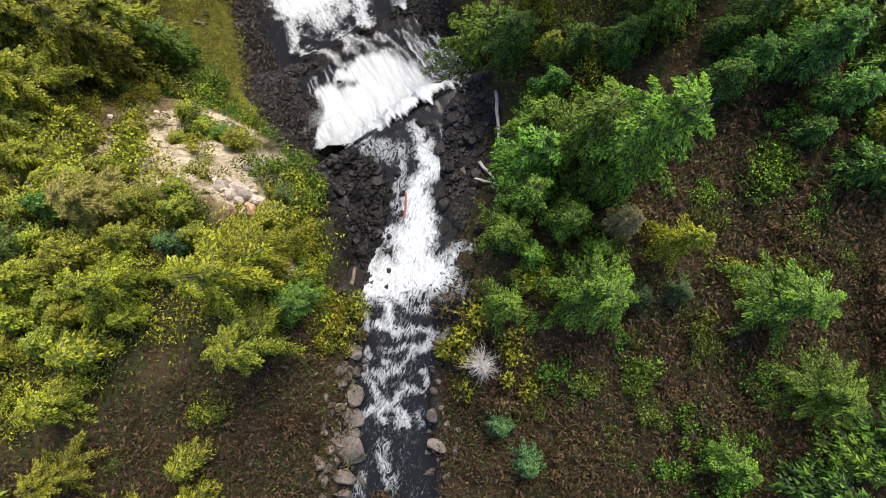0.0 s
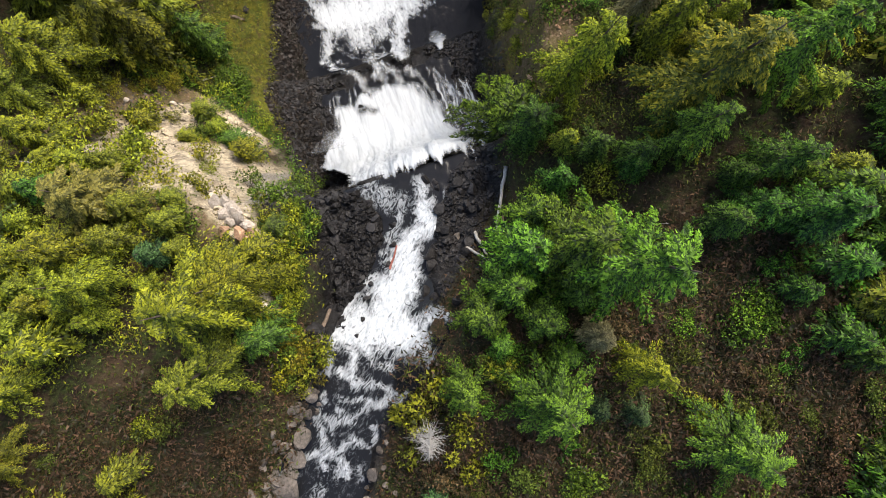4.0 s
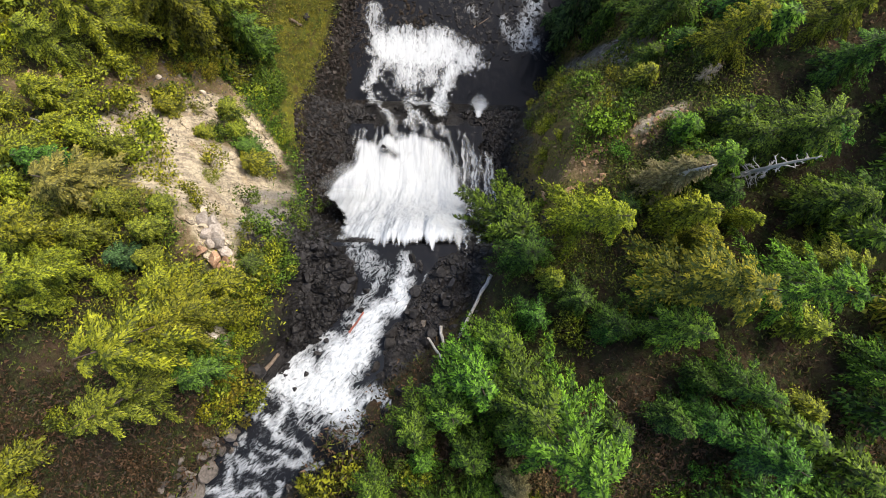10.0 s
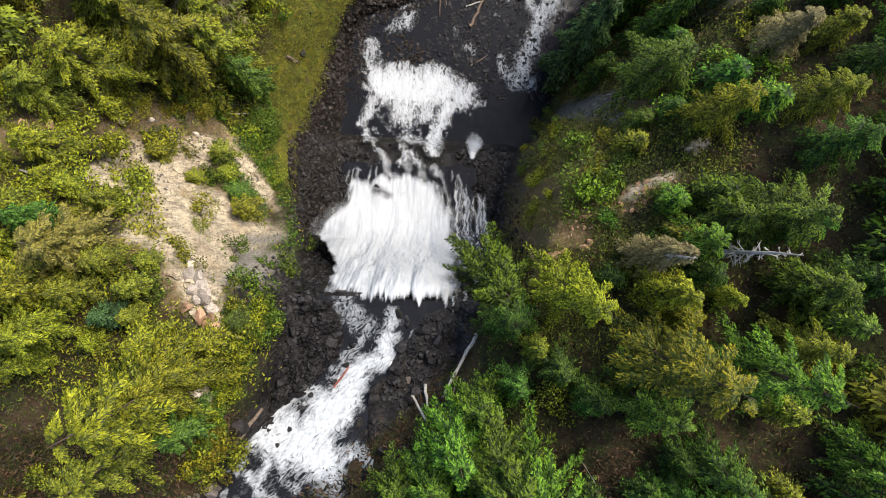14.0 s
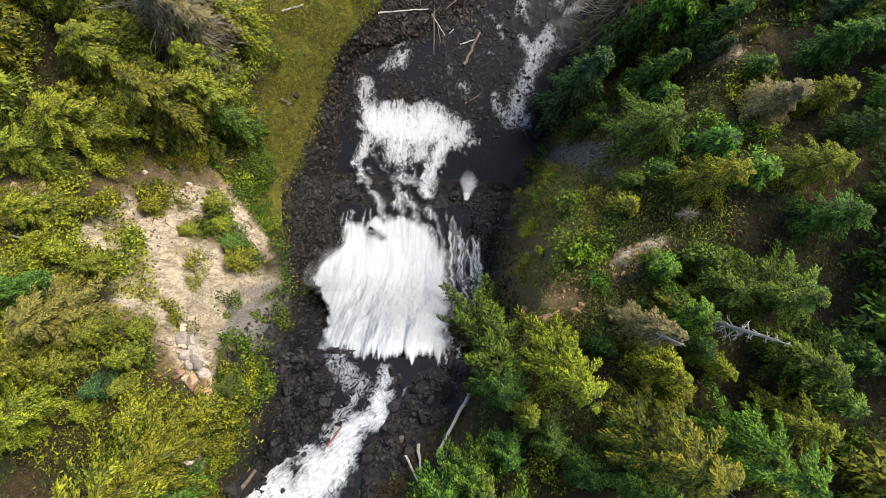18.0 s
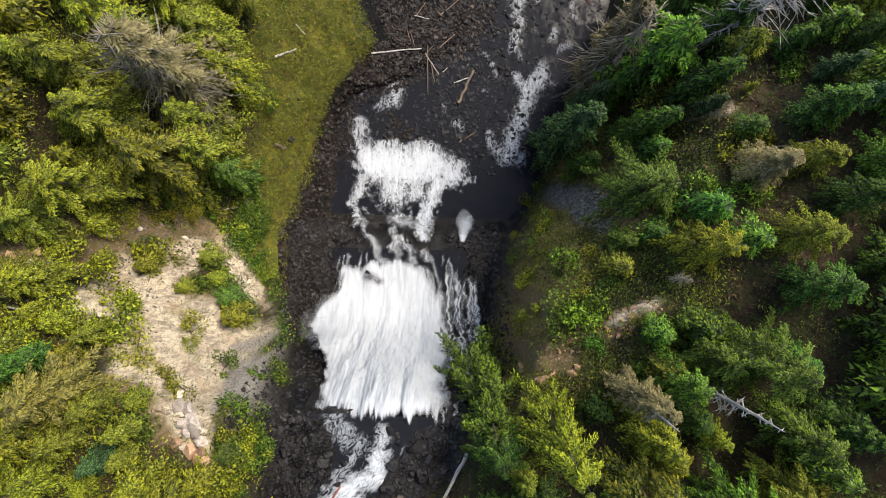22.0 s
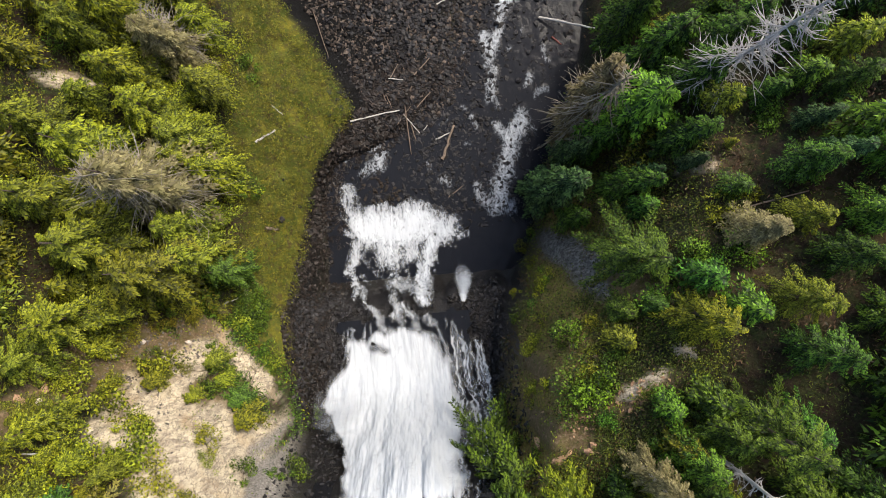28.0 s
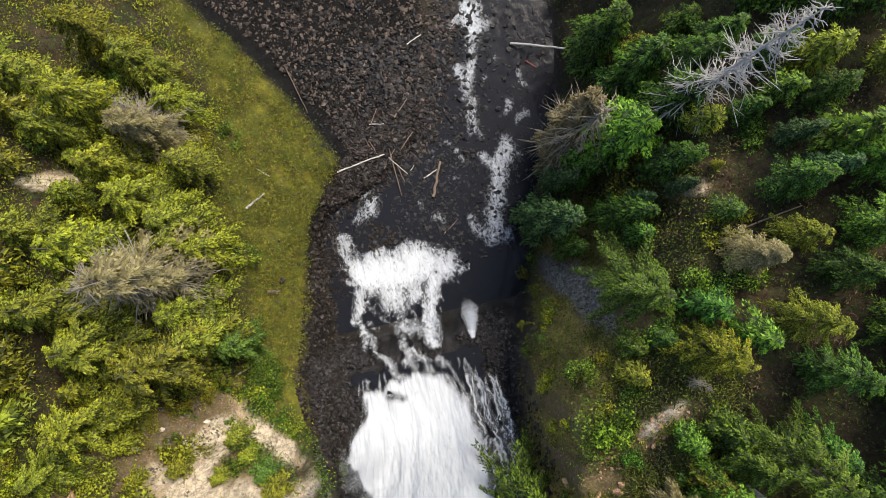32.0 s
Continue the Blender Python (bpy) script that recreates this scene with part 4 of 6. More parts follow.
# stones of the lower river
for _ in range(120):
    y = rng.uniform(26, 66)
    x = np.interp(y, BAR_Y, BAR_X) + rng.uniform(-6, 17)
    put_rock(BLACKS, x, y, rng.uniform(0.5, 1.5), "river_stone", "dark stone in the shallow river", "stones of the lower river", 0.1)
# pale and rusty blocks of the outcrops on the brushy slope
for x, y, s in ((-26.9, -8.6, 2.3), (-25.9, -9.0, 2.6), (-25.2, -9.8, 2.4), (-26.2, -10.0, 1.9), (-24.8, -10.9, 2.2), (-25.8, -11.0, 1.5), (-24.3, -11.8, 1.9), (-27.4, -7.6, 1.5), (-24.6, -20.6, 1.3), (-24.4, -22.0, 1.2), (-36.4, 8.2, 1.4), (-34.6, 9.6, 1.1), (-41.6, 9.8, 1.2), (-39.2, 10.8, 1.0), (-45.8, 6.4, 1.5)):
    put_rock(PALES, x, y, s * 1.3, "pale_rock", "pale cracked rock on the brushy slope", "pale rocks", 0.0)
for x, y, s in ((-24.9, -12.6, 2.3), (-23.9, -13.0, 2.0), (-23.4, -14.0, 2.4), (-24.4, -13.8, 1.6), (-26.4, -11.8, 1.5), (-47.2, 6.8, 2.0), (-46.0, 7.6, 1.4)):
    put_rock(RUSTS, x, y, s * 1.4, "rusty_rock", "orange-stained rock on the brushy slope", "rusty rocks", 0.0)
# low dark mound in the pool below the lower cascade
for k in range(110):
    a, r = k * 2.399, math.sqrt((k + 0.5) / 110)
    put_rock(MOUNDS, -8.0 + 3.6 * r * math.cos(a), 30.2 + 2.6 * r * math.sin(a) - 0.9 * r * math.cos(a), rng.uniform(0.4, 1.2), "mound_rock", "brown-black block of a low mound in the pool", "rock mound", 0.05 - 0.35 * (1 - r))
put_rock(BOULDERS, -3.0, -19.9, 1.3, "boulder", "flat tan block lodged on black rock", "boulders of the stream", 0.0)
for x, y, s in ((11.2, -5.0, 2.4), (12.4, -4.6, 2.0), (13.4, -4.2, 1.6), (15.4, -3.6, 2.0), (16.0, -3.0, 1.4)):
    put_rock(RUSTS, x, y, s, "rim_rock", "pinkish-brown rock at the rim of the gorge", "rocks of the rim", 0.4)
for _ in range(120):
    t = rng.random()
    put_rock(RUSTS, 14 + 10 * t + rng.normal() * 0.8, -1.5 + 5.5 * t + rng.normal() * 1.0, rng.uniform(0.25, 0.85), "rusty_rock", "orange-brown rubble of a small slide", "slide rubble")


def pebble_field(name, label, count, seed, place, sizes, material, only=""):
    rs = np.random.default_rng(seed)
    forms = []
    for k in range(8):
        bm = bmesh.new()
        d = rs.normal(size=(11, 3))
        d /= np.linalg.norm(d, axis=1)[:, None]
        for p in d * rs.uniform(0.8, 1.1, (11, 1)) * np.array([1.0, rs.uniform(0.6, 0.95), rs.uniform(0.5, 0.75)]):
            bm.verts.new(p)
        bmesh.ops.convex_hull(bm, input=bm.verts)
        bm.verts.index_update()
        co = np.array([v.co[:] for v in bm.verts])
        forms.append((co, np.array([[v.index for v in f.verts] for f in bm.faces])))
        bm.free()
    X, Y = place(rs, count)
    Z, surf_at = land(X, Y)
    Z = np.where(Y > 20, np.maximum(Z, WATER_Z - 0.2 - 0.012 * np.maximum(Y - 30, 0)), Z)
    if only:
        ok = surf_at[only] > 0.45
        X, Y, Z = X[ok], Y[ok], Z[ok]
    S = sizes[0] + (sizes[1] - sizes[0]) * rs.random(len(X)) ** 2.5
    A = rs.uniform(0, 2 * np.pi, len(X))
    verts, faces, off = [], [], 0
    for i in range(len(X)):
        co, shape = forms[i % 8][0] * S[i], forms[i % 8][1]
        c, s = math.cos(A[i]), math.sin(A[i])
        verts.append(np.stack([c * co[:, 0] - s * co[:, 1] + X[i], s * co[:, 0] + c * co[:, 1] + Y[i], co[:, 2] + Z[i] + 0.05 * S[i]], -1))
        faces.append(shape + off)
        off += len(co)
    ob = new(name, mesh_from(name, np.concatenate(verts), np.concatenate(faces), material, flat=True))
    return tagged(ob, label, "gravel", kind="stuff")


def on_bar(rs, n, y0, y1):
    Y = rs.uniform(y0, y1, n * 3)
    L, R = np.interp(Y, GRASS_Y, GRASS_R) + 0.5, np.interp(Y, BAR_Y, BAR_X) + 4
    X = L + (R - L) * rs.random(n * 3)
    ok = (rs.random(n * 3) < np.clip((R - L) / 40, 0, 1)) & (R > L)
    return X[ok][:n], Y[ok][:n]


def on_scree(rs, n):
    Y = rs.uniform(-7, 30, n)
    L = np.interp(Y, GRASS_Y, GRASS_R) - 0.6
    return L + (np.interp(Y, [-7, 0, 10, 14], [-17.5, -18.5, -16.5, -14.5]) - L) * rs.random(n), Y


pebble_field("gravel_bar", "grey-brown cobbles of a gravel bar", 7500, 7, lambda rs, n: on_bar(rs, n, 43, 100), (0.2, 0.62), M_GRAVEL)
pebble_field("gravel_wet", "dark wet cobbles at the foot of the falls", 9000, 17, lambda rs, n: on_bar(rs, n, 24, 52), (0.18, 0.75), M_WETSTONE)
pebble_field("scree", "dark wet stones of the scree beside the lower cascade", 7000, 8, on_scree, (0.14, 0.55), M_WETSTONE)
pebble_field("shore_stones", "small stones along the shore of the lower river", 3000, 9, lambda rs, n: (lambda y: (np.interp(y, SY, SX[:, 5]) + rs.uniform(-5, 1.5, n), y))(rs.uniform(22, 90, n)), (0.1, 0.5), M_WETSTONE)
pebble_field("slope_rubble", "pale rubble on the bare slope", 2400, 10, lambda rs, n: (rs.normal(-35, 6, n), rs.normal(7, 4, n)), (0.08, 0.34), M_BOULDER, "dirt")

pebble_field("ledge_rubble", "black wet blocks covering the ledge above the fall", 700, 11, lambda rs, n: (lambda y, k: (np.where(k, rs.uniform(-18, -10.5, n), rs.uniform(-4.5, 4, n)), y))(rs.uniform(-24, -10.8, n), rs.random(n) < 0.5), (0.15, 0.6), M_BLACK)
pebble_field("river_rubble", "black stones standing in the lower river", 4200, 12, lambda rs, n: (rs.uniform(-15, 29, n), 22 + 70 * rs.random(n) ** 1.4), (0.15, 0.75), M_BLACK)
pebble_field("shallows", "black angular stones breaking the shallow water", 7000, 14, lambda rs, n: (rs.normal(4.0, 6.5, n), rs.uniform(25, 64, n)), (0.16, 0.7), M_BLACK)
pebble_field("wall_rubble", "black wet blocks beside the tall fall", 4200, 13, lambda rs, n: (np.where(rs.random(n) < 0.65, rs.uniform(-22.5, -15, n), rs.uniform(6, 11, n)), rs.uniform(-11.5, 13, n)), (0.2, 0.7), M_BLACK)


# ---- wood ----
def tube(pts, radii, sides=7):
    pts = np.asarray(pts, float)
    tang = np.gradient(pts, axis=0)
    tang /= np.linalg.norm(tang, axis=1)[:, None] + 1e-9
    ref = np.where(np.abs(tang[:, 2:3]) > 0.9, np.array([[1.0, 0, 0]]), np.array([[0, 0, 1.0]]))
    a = np.cross(tang, ref)
    a /= np.linalg.norm(a, axis=1)[:, None] + 1e-9
    b = np.cross(tang, a)
    ang = np.linspace(0, 2 * np.pi, sides, endpoint=False)
    ring = pts[:, None] + np.asarray(radii)[:, None, None] * (np.cos(ang)[None, :, None] * a[:, None] + np.sin(ang)[None, :, None] * b[:, None])
    n = len(pts)
    f = []
    for i in range(n - 1):
        for k in range(sides):
            j = (k + 1) % sides
            f.append((i * sides + k, i * sides + j, (i + 1) * sides + j, (i + 1) * sides + k))
    verts = np.concatenate([ring.reshape(-1, 3), pts[:1], pts[-1:]])
    caps = [(c, base + k, base + (k + 1) % sides, c) for c, base in ((n * sides, 0), (n * sides + 1, (n - 1) * sides)) for k in range(sides)]
    return verts, f, [(a_, b_, c_) for a_, b_, c_, _ in caps]


def join_tubes(name, tubes, material):
    V, F, off = [], [], 0
    for v, f, caps in tubes:
        V.append(v)
        F += [(a + off, b + off, c + off) for a, b, c, d in f] + [(a + off, c + off, d + off) for a, b, c, d in f] + [(a + off, b + off, c + off) for a, b, c in caps]
        off += len(v)
    return mesh_from(name, np.concatenate(V), F, material)


def log(x0, y0, x1, y1, r, material, name, label, group="", lift=0.0, z0=None, z1=None):
    za = ground_at(x0, y0) if z0 is None else z0
    zb = ground_at(x1, y1) if z1 is None else z1
    rs = np.random.default_rng(int(abs(x0 * 37 + y0 * 91)) % 9999)
    t = np.linspace(0, 1, 8)
    pts = np.stack([x0 + (x1 - x0) * t, y0 + (y1 - y0) * t, za + (zb - za) * t + r + lift], -1)
    pts[1:-1] += rs.normal(size=(6, 3)) * r * 0.25
    return tagged(new(name, join_tubes(name, [tube(pts, r * (1 - 0.35 * t) * rs.uniform(0.9, 1.1, 8), 8)], material)), label, "log", group)


JAM = "bleached driftwood log in a jam on the gravel bar"
log(-11.6, -21.2, -10.0, -18.8, 0.15, M_RED, "red_log", "reddish stripped log lodged in white water", lift=0.5)
log(-2.4, -21.4, 0.2, -24.5, 0.17, M_DEAD, "driftwood_log", "bleached driftwood log on black rock", "driftwood by the upper stream", 0.2)
log(4.6, -14.0, 1.0, -21.2, 0.24, M_DEAD, "driftwood_log", "long bleached log along the foot of the bank", "driftwood by the upper stream", 0.2)
log(-1.0, -20.0, -0.5, -22.9, 0.2, M_DEAD, "driftwood_log", "short grey driftwood log on black rock", "driftwood by the upper stream", 0.15)
log(2.6, -19.0, 1.6, -23.4, 0.14, M_LOG, "driftwood_log", "grey-brown driftwood log on black rock", "driftwood by the upper stream", 0.15)
log(-26.3, 39.1, -23.5, 41.2, 0.22, M_DEAD, "fallen_log", "bleached log lying in the grass")
log(-23.8, 45.5, -22.2, 43.8, 0.12, M_DEAD, "fallen_log", "thin bleached log lying in the grass")
log(-19.2, 40.2, -15.4, 36.6, 0.13, M_LOG, "fallen_log", "thin brown log at the grass edge")
log(-26.4, 25.2, -24.8, 24.8, 0.3, M_LOG, "stump", "dark rotten stump in the grass")
JAMMED = ((-11.8, 42.8, -2.8, 44.1, 0.17, M_DEAD), (-2.0, 44.9, -1.7, 36.2, 0.13, M_LOG), (-5.6, 47.1, -3.3, 40.7, 0.12, M_LOG), (-5.0, 46.8, -4.0, 43.6, 0.1, M_LOG), (-0.5, 43.8, 2.8, 46.9, 0.12, M_LOG), (-1.4, 42.1, -0.6, 38.5, 0.12, M_LOG), (0.2, 50.0, 3.2, 52.8, 0.12, M_LOG), (-4.0, 49.9, -2.5, 52.2, 0.1, M_LOG), (-4.4, 49.8, -1.8, 49.3, 0.1, M_DEAD), (0.4, 39.9, 1.7, 41.1, 0.11, M_DEAD), (2.9, 38.5, 5.7, 39.5, 0.12, M_DEAD), (4.2, 27.9, 7.2, 29.9, 0.13, M_LOG), (-2.4, 43.4, 0.4, 39.6, 0.1, M_DEAD), (-3.6, 41.6, -1.0, 44.6, 0.09, M_LOG))
for x0, y0, x1, y1, r, wood in JAMMED:
    log(x0, y0, x1, y1, r, wood, "driftwood_log", JAM if wood is M_DEAD else "thin grey-brown driftwood log in a jam", "log jam", 0.3)
log(-21.5, -26.8, -19.2, -23.4, 0.3, M_LOG, "fallen_log", "dark wet log at the edge of the white water", "", 0.4)
log(3.7, 34.8, 6.4, 40.7, 0.3, M_LOG, "driftwood_log", "thick brown log lying in the shallow river", "", 0.3)
log(3.4, 38.6, 5.4, 39.4, 0.14, M_DEAD, "driftwood_log", "short pale log beside a thick brown one", "", 0.3)
log(23.5, 58.4, 32.2, 53.7, 0.24, M_DEAD, "fallen_log", "bleached log reaching from the bank over the river", "", 0.5)
log(25.4, 54.8, 27.2, 53.2, 0.2, M_RED, "fallen_log", "short rust-brown log in the river", "", 0.5)
log(5.4, 62.3, 8.2, 63.4, 0.14, M_DEAD, "driftwood_log", "pale driftwood log on the gravel bar", "", 0.2)
log(-16.4, 62.7, -14.4, 54.1, 0.1, M_LOG, "driftwood_log", "thin dark log on the gravel bar", "", 0.2)
log(33.5, 20.5, 41.0, 21.9, 0.11, M_LOG, "fallen_log", "thin grey-brown fallen trunk on the wooded slope", "", 0.4)
log(34.6, 18.6, 36.0, 20.4, 0.15, M_DEAD, "fallen_log", "short bleached trunk on the wooded slope", "", 0.4)
log(-31.8, 14.0, -28.3, 15.2, 0.13, M_DEAD, "fallen_log", "bleached log on the bare slope")
log(-45.6, 2.0, -42.0, 0.8, 0.14, M_DEAD, "fallen_log", "bleached fallen branch on the brushy slope", "", 0.6)



# ---- trees ----
def leaf_mesh(name, base, along, side, width, up, tip, material, fold=0.25):
    """Many small blades: base points, their length vectors, side vectors and half-widths; each is a thin pointed triangle."""
    n = len(base)
    verts = np.empty((n, 3, 3))
    verts[:, 0] = base + side * width[:, None]
    verts[:, 1] = base + along
    verts[:, 2] = base - side * width[:, None] + along * 0.12
    faces = np.arange(n * 3).reshape(n, 3)
    return mesh_from(name, verts.reshape(-1, 3), faces, material, dict(tip=np.repeat(tip, 3)), flat=True)


def conifer_form(seed, levels=17, per=6, twigs=10, leaves=6, reach=0.19, droop=0.5, rise=0.35, start=0.12, power=0.85, leaf=0.016, ragged=0.3, frond=0.42):
    """Crown of a conifer one unit high: whorls of boughs, each a drooping frond of twigs set with small sprays of needles."""
    rs = np.random.default_rng(seed)
    B, A, S, W, T, limbs = [], [], [], [], [], []
    up = np.array([0, 0, 1.0])
    s, q = np.linspace(0.2, 1.0, twigs), np.linspace(0.12, 1.0, leaves)
    for i in range(levels):
        h = start + (0.985 - start) * (i + rs.uniform(-0.35, 0.35)) / levels
        rel = (h - start) / (1 - start)
        full = reach * (1 - max(rel, 0)) ** power * (0.55 + 0.45 * smooth(0.0, 0.18, rel)) + 0.014
        for k in range(per if rel < 0.85 else per - 2):
            az = 2 * np.pi * (k + rs.uniform(-0.4, 0.4)) / per + i * 2.399
            L = full * rs.uniform(1 - ragged * 1.6, 1 + ragged)
            out = np.array([math.cos(az), math.sin(az), 0])
            across = np.array([-out[1], out[0], 0])
            lift = rise * (0.25 + rel) - 0.1
            sag = droop * rs.uniform(0.7, 1.3)
            spine = out * (L * s)[:, None] + up * (h + L * (lift * s - sag * s**2))[:, None] + across * (L * rs.uniform(-0.18, 0.18) * s**2)[:, None]
            dirs = out[None] + up * (lift - 2 * sag * s)[:, None]
            dirs /= np.linalg.norm(dirs, axis=1)[:, None]
            for sgn in (-1, 1):
                ang = rs.uniform(0.6, 1.05, twigs) * (1 - 0.35 * s)
                d = dirs * np.cos(ang)[:, None] + across * (sgn * np.sin(ang))[:, None]
                d[:, 2] += rs.uniform(-0.4, 0.0, twigs)
                ln = L * frond * (1.08 - 0.78 * s) * rs.uniform(0.65, 1.3, twigs) + 0.006
                sd = np.cross(d, up)
                sd /= np.linalg.norm(sd, axis=1)[:, None] + 1e-9
                at = spine[:, None] + d[:, None] * (ln[:, None] * q)[..., None]
                at[..., 2] -= (ln[:, None] * 0.16 * q**2)
                turn = np.where(np.arange(leaves) % 2, 0.65, -0.65)[None] * (1.1 - 0.8 * q) + rs.normal(size=(twigs, leaves)) * 0.25
                e = d[:, None] * np.cos(turn)[..., None] + sd[:, None] * np.sin(turn)[..., None]
                e[..., 2] += rs.uniform(-0.45, 0.2, (twigs, leaves))
                size = leaf * (1.15 - 0.4 * q) * rs.uniform(0.6, 1.35, (twigs, leaves))
                across_leaf = np.cross(e, up + 0.4 * rs.normal(size=(twigs, leaves, 3)))
                across_leaf /= np.linalg.norm(across_leaf, axis=-1)[..., None] + 1e-9
                # needle colour also carries the crown's shade: darker inside and low, brighter outwards
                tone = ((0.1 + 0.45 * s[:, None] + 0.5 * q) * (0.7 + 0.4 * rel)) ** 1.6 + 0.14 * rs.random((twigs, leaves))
                B.append(at.reshape(-1, 3))
                A.append((e * size[..., None]).reshape(-1, 3))
                S.append(across_leaf.reshape(-1, 3))
                W.append((size * 0.27).ravel())
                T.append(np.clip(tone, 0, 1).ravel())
            if i % 4 == 0 and k % 2 == 0 and rel < 0.7:
                limbs.append((np.array([0, 0, h]), spine[twigs // 2], L))
    cat = [np.concatenate(v) for v in (B, A, S, W, T)]
    trunk = [tube([(0, 0, -0.06), (0, 0, 0.3), (0, 0, 0.7), (0, 0, 1.0)], [0.016, 0.013, 0.007, 0.0015], 6)]
    trunk += [tube([a, (a + b) / 2 + np.array([0, 0, 0.004]), b], [0.003, 0.002, 0.001], 3) for a, b, _ in limbs]
    return cat, trunk


FORMS = {
    "fir": [dict(seed=s, reach=0.18, droop=0.5, rise=0.35, levels=18, per=5, twigs=8, leaves=5, leaf=0.022) for s in (1, 2, 3)],
    "cedar": [dict(seed=s, reach=0.22, droop=0.66, rise=0.45, levels=16, per=5, twigs=9, leaves=6, leaf=0.021, power=0.78, ragged=0.42, frond=0.34) for s in (4, 5, 6)],
    "wide": [dict(seed=s, reach=0.27, droop=0.6, rise=0.5, levels=15, per=5, twigs=15, leaves=7, leaf=0.0175, power=0.74, ragged=0.45, frond=0.3) for s in (7, 8, 9)],
    "slim": [dict(seed=s, reach=0.12, droop=0.5, rise=0.3, levels=20, per=5, twigs=6, leaves=5, power=0.9, leaf=0.022) for s in (9, 10)],
    "young": [dict(seed=s, reach=0.2, droop=0.45, rise=0.4, levels=12, per=6, twigs=6, leaves=4, leaf=0.029, ragged=0.4) for s in (14, 15)],
    "far": [dict(seed=s, reach=0.22, droop=0.5, rise=0.4, levels=12, per=5, twigs=5, leaves=3, power=0.8, leaf=0.04) for s in (11, 12, 13)],
}
BUILT, SHAPES, STANDS = {}, {}, []


def conifer(kind, which, material):
    key = (kind, which, material.name)
    if key not in BUILT:
        if (kind, which) not in SHAPES:
            SHAPES[kind, which] = conifer_form(**FORMS[kind][which])
        (B, A, S, W, T), trunk = SHAPES[kind, which]
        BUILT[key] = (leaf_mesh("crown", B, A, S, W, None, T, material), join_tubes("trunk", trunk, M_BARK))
    return BUILT[key]


def plant(kind, material, x, y, top, label, group="forest of the gorge", spread=1.0, lean=(0, 0)):
    z = ground_at(x, y)
    h = max(top - z, 3.5)
    f = FORMS[kind]
    crown, trunk = conifer(kind, int(rng.integers(len(f))), material)
    tree = new("conifer_tree")
    tree.matrix_world = pose(x, y, z, lean[0] + rng.uniform(-2, 2), lean[1] + rng.uniform(-2, 2), rng.uniform(0, 360)) @ Matrix.Diagonal((h ** 0.8 * 1.85 * spread, h ** 0.8 * 1.85 * spread, h, 1))
    part("trunk", trunk, tree)
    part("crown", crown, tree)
    STANDS.append((x, y))
    return tagged(tree, label, "tree", group)


def dead_branch(rs, reach, start, rise, thick, twigs):
    h, az = rs.uniform(start, 0.98), rs.uniform(0, 6.283)
    L = reach * (1.05 - h) ** 0.6 * rs.uniform(0.4, 1.1)
    d = np.array([math.cos(az), math.sin(az), rs.uniform(-0.2, rise)])
    p0 = np.array([0, 0, h])
    p1, p2 = p0 + d * L * 0.5, p0 + d * L + np.array([0, 0, rs.uniform(-0.3, 0.1) * L])
    tubes = [tube([p0, p1, p2], [thick * 0.28, thick * 0.18, thick * 0.06], 4)]
    for _ in range(twigs):
        q = p0 + (p2 - p0) * rs.uniform(0.3, 0.95)
        e = d + rs.normal(size=3) * 0.6
        tubes.append(tube([q, q + e * L * 0.18, q + e * L * 0.32 + np.array([0, 0, -0.03 * L])], [thick * 0.12, thick * 0.09, thick * 0.03], 3))
    return tubes


def snag(x, y, top, label, seed, reach=0.16, count=60, material=None, lean=(0, 0), thick=0.014, start=0.25):
    """A dead tree: its trunk and each of its branches."""
    z, rs, wood = ground_at(x, y), np.random.default_rng(seed), material or M_DEAD
    tree = new("dead_tree")
    h = top - z
    tree.matrix_world = pose(x, y, z, lean[0], lean[1], 0) @ Matrix.Diagonal((h, h, h, 1))
    part("trunk", join_tubes("trunk", [tube([(0, 0, -0.05), (0.004, 0, 0.4), (0, 0.004, 0.75), (0, 0, 1)], [thick, thick * 0.8, thick * 0.5, thick * 0.12], 7)], wood), tree)
    for _ in range(count):
        stem, *fine = dead_branch(rs, reach, start, 0.4, thick, 4)
        if count > 80:
            part("branch", join_tubes("branch", [stem, *fine], wood), tree)
            continue
        limb = part("branch", join_tubes("branch", [stem], wood), tree)
        for twig in fine:
            part("twig", join_tubes("twig", [twig], wood), limb)
    return tagged(tree, label, "dead tree", "dead trees")


DARK = "dark green conifer with layered drooping boughs on the slope"
GREEN = "mid-green conifer with feathery boughs above the river"
YEL = "yellow-green conifer with sunlit feathery boughs"
GOLDEN = "golden-green conifer turning yellow among dark ones"
BLUEG = "blue-green young conifer among brush"
PALE_T = "pale tan half-dead conifer with sparse needles"
# right bank above the falls
plant("wide", M_MID, 8.9, -25.5, 34, GREEN, spread=0.8)
plant("wide", M_MID, 6.0, -23.6, 28, GREEN, spread=0.85)
plant("wide", M_MID, -0.0, -36.2, 26, GREEN, spread=0.85)
plant("cedar", M_MID, -7.1, -33.6, 19, GREEN, spread=0.85)
plant("wide", M_MID, 14.8, -45.0, 23, GREEN, spread=1.2)
plant("wide", M_MID, 13.4, -53.6, 22, GREEN, spread=1.1)
plant("cedar", M_MID, -2.5, -31.0, 14, GREEN)
plant("cedar", M_MID, 3.0, -33.4, 16, GREEN, spread=0.9)
plant("cedar", M_MID, 5.6, -28.0, 17, GREEN)
plant("cedar", M_BLUE, 7.6, -40.6, 15, BLUEG)
plant("young", M_BLUE, 4.4, -39.4, 14, BLUEG)
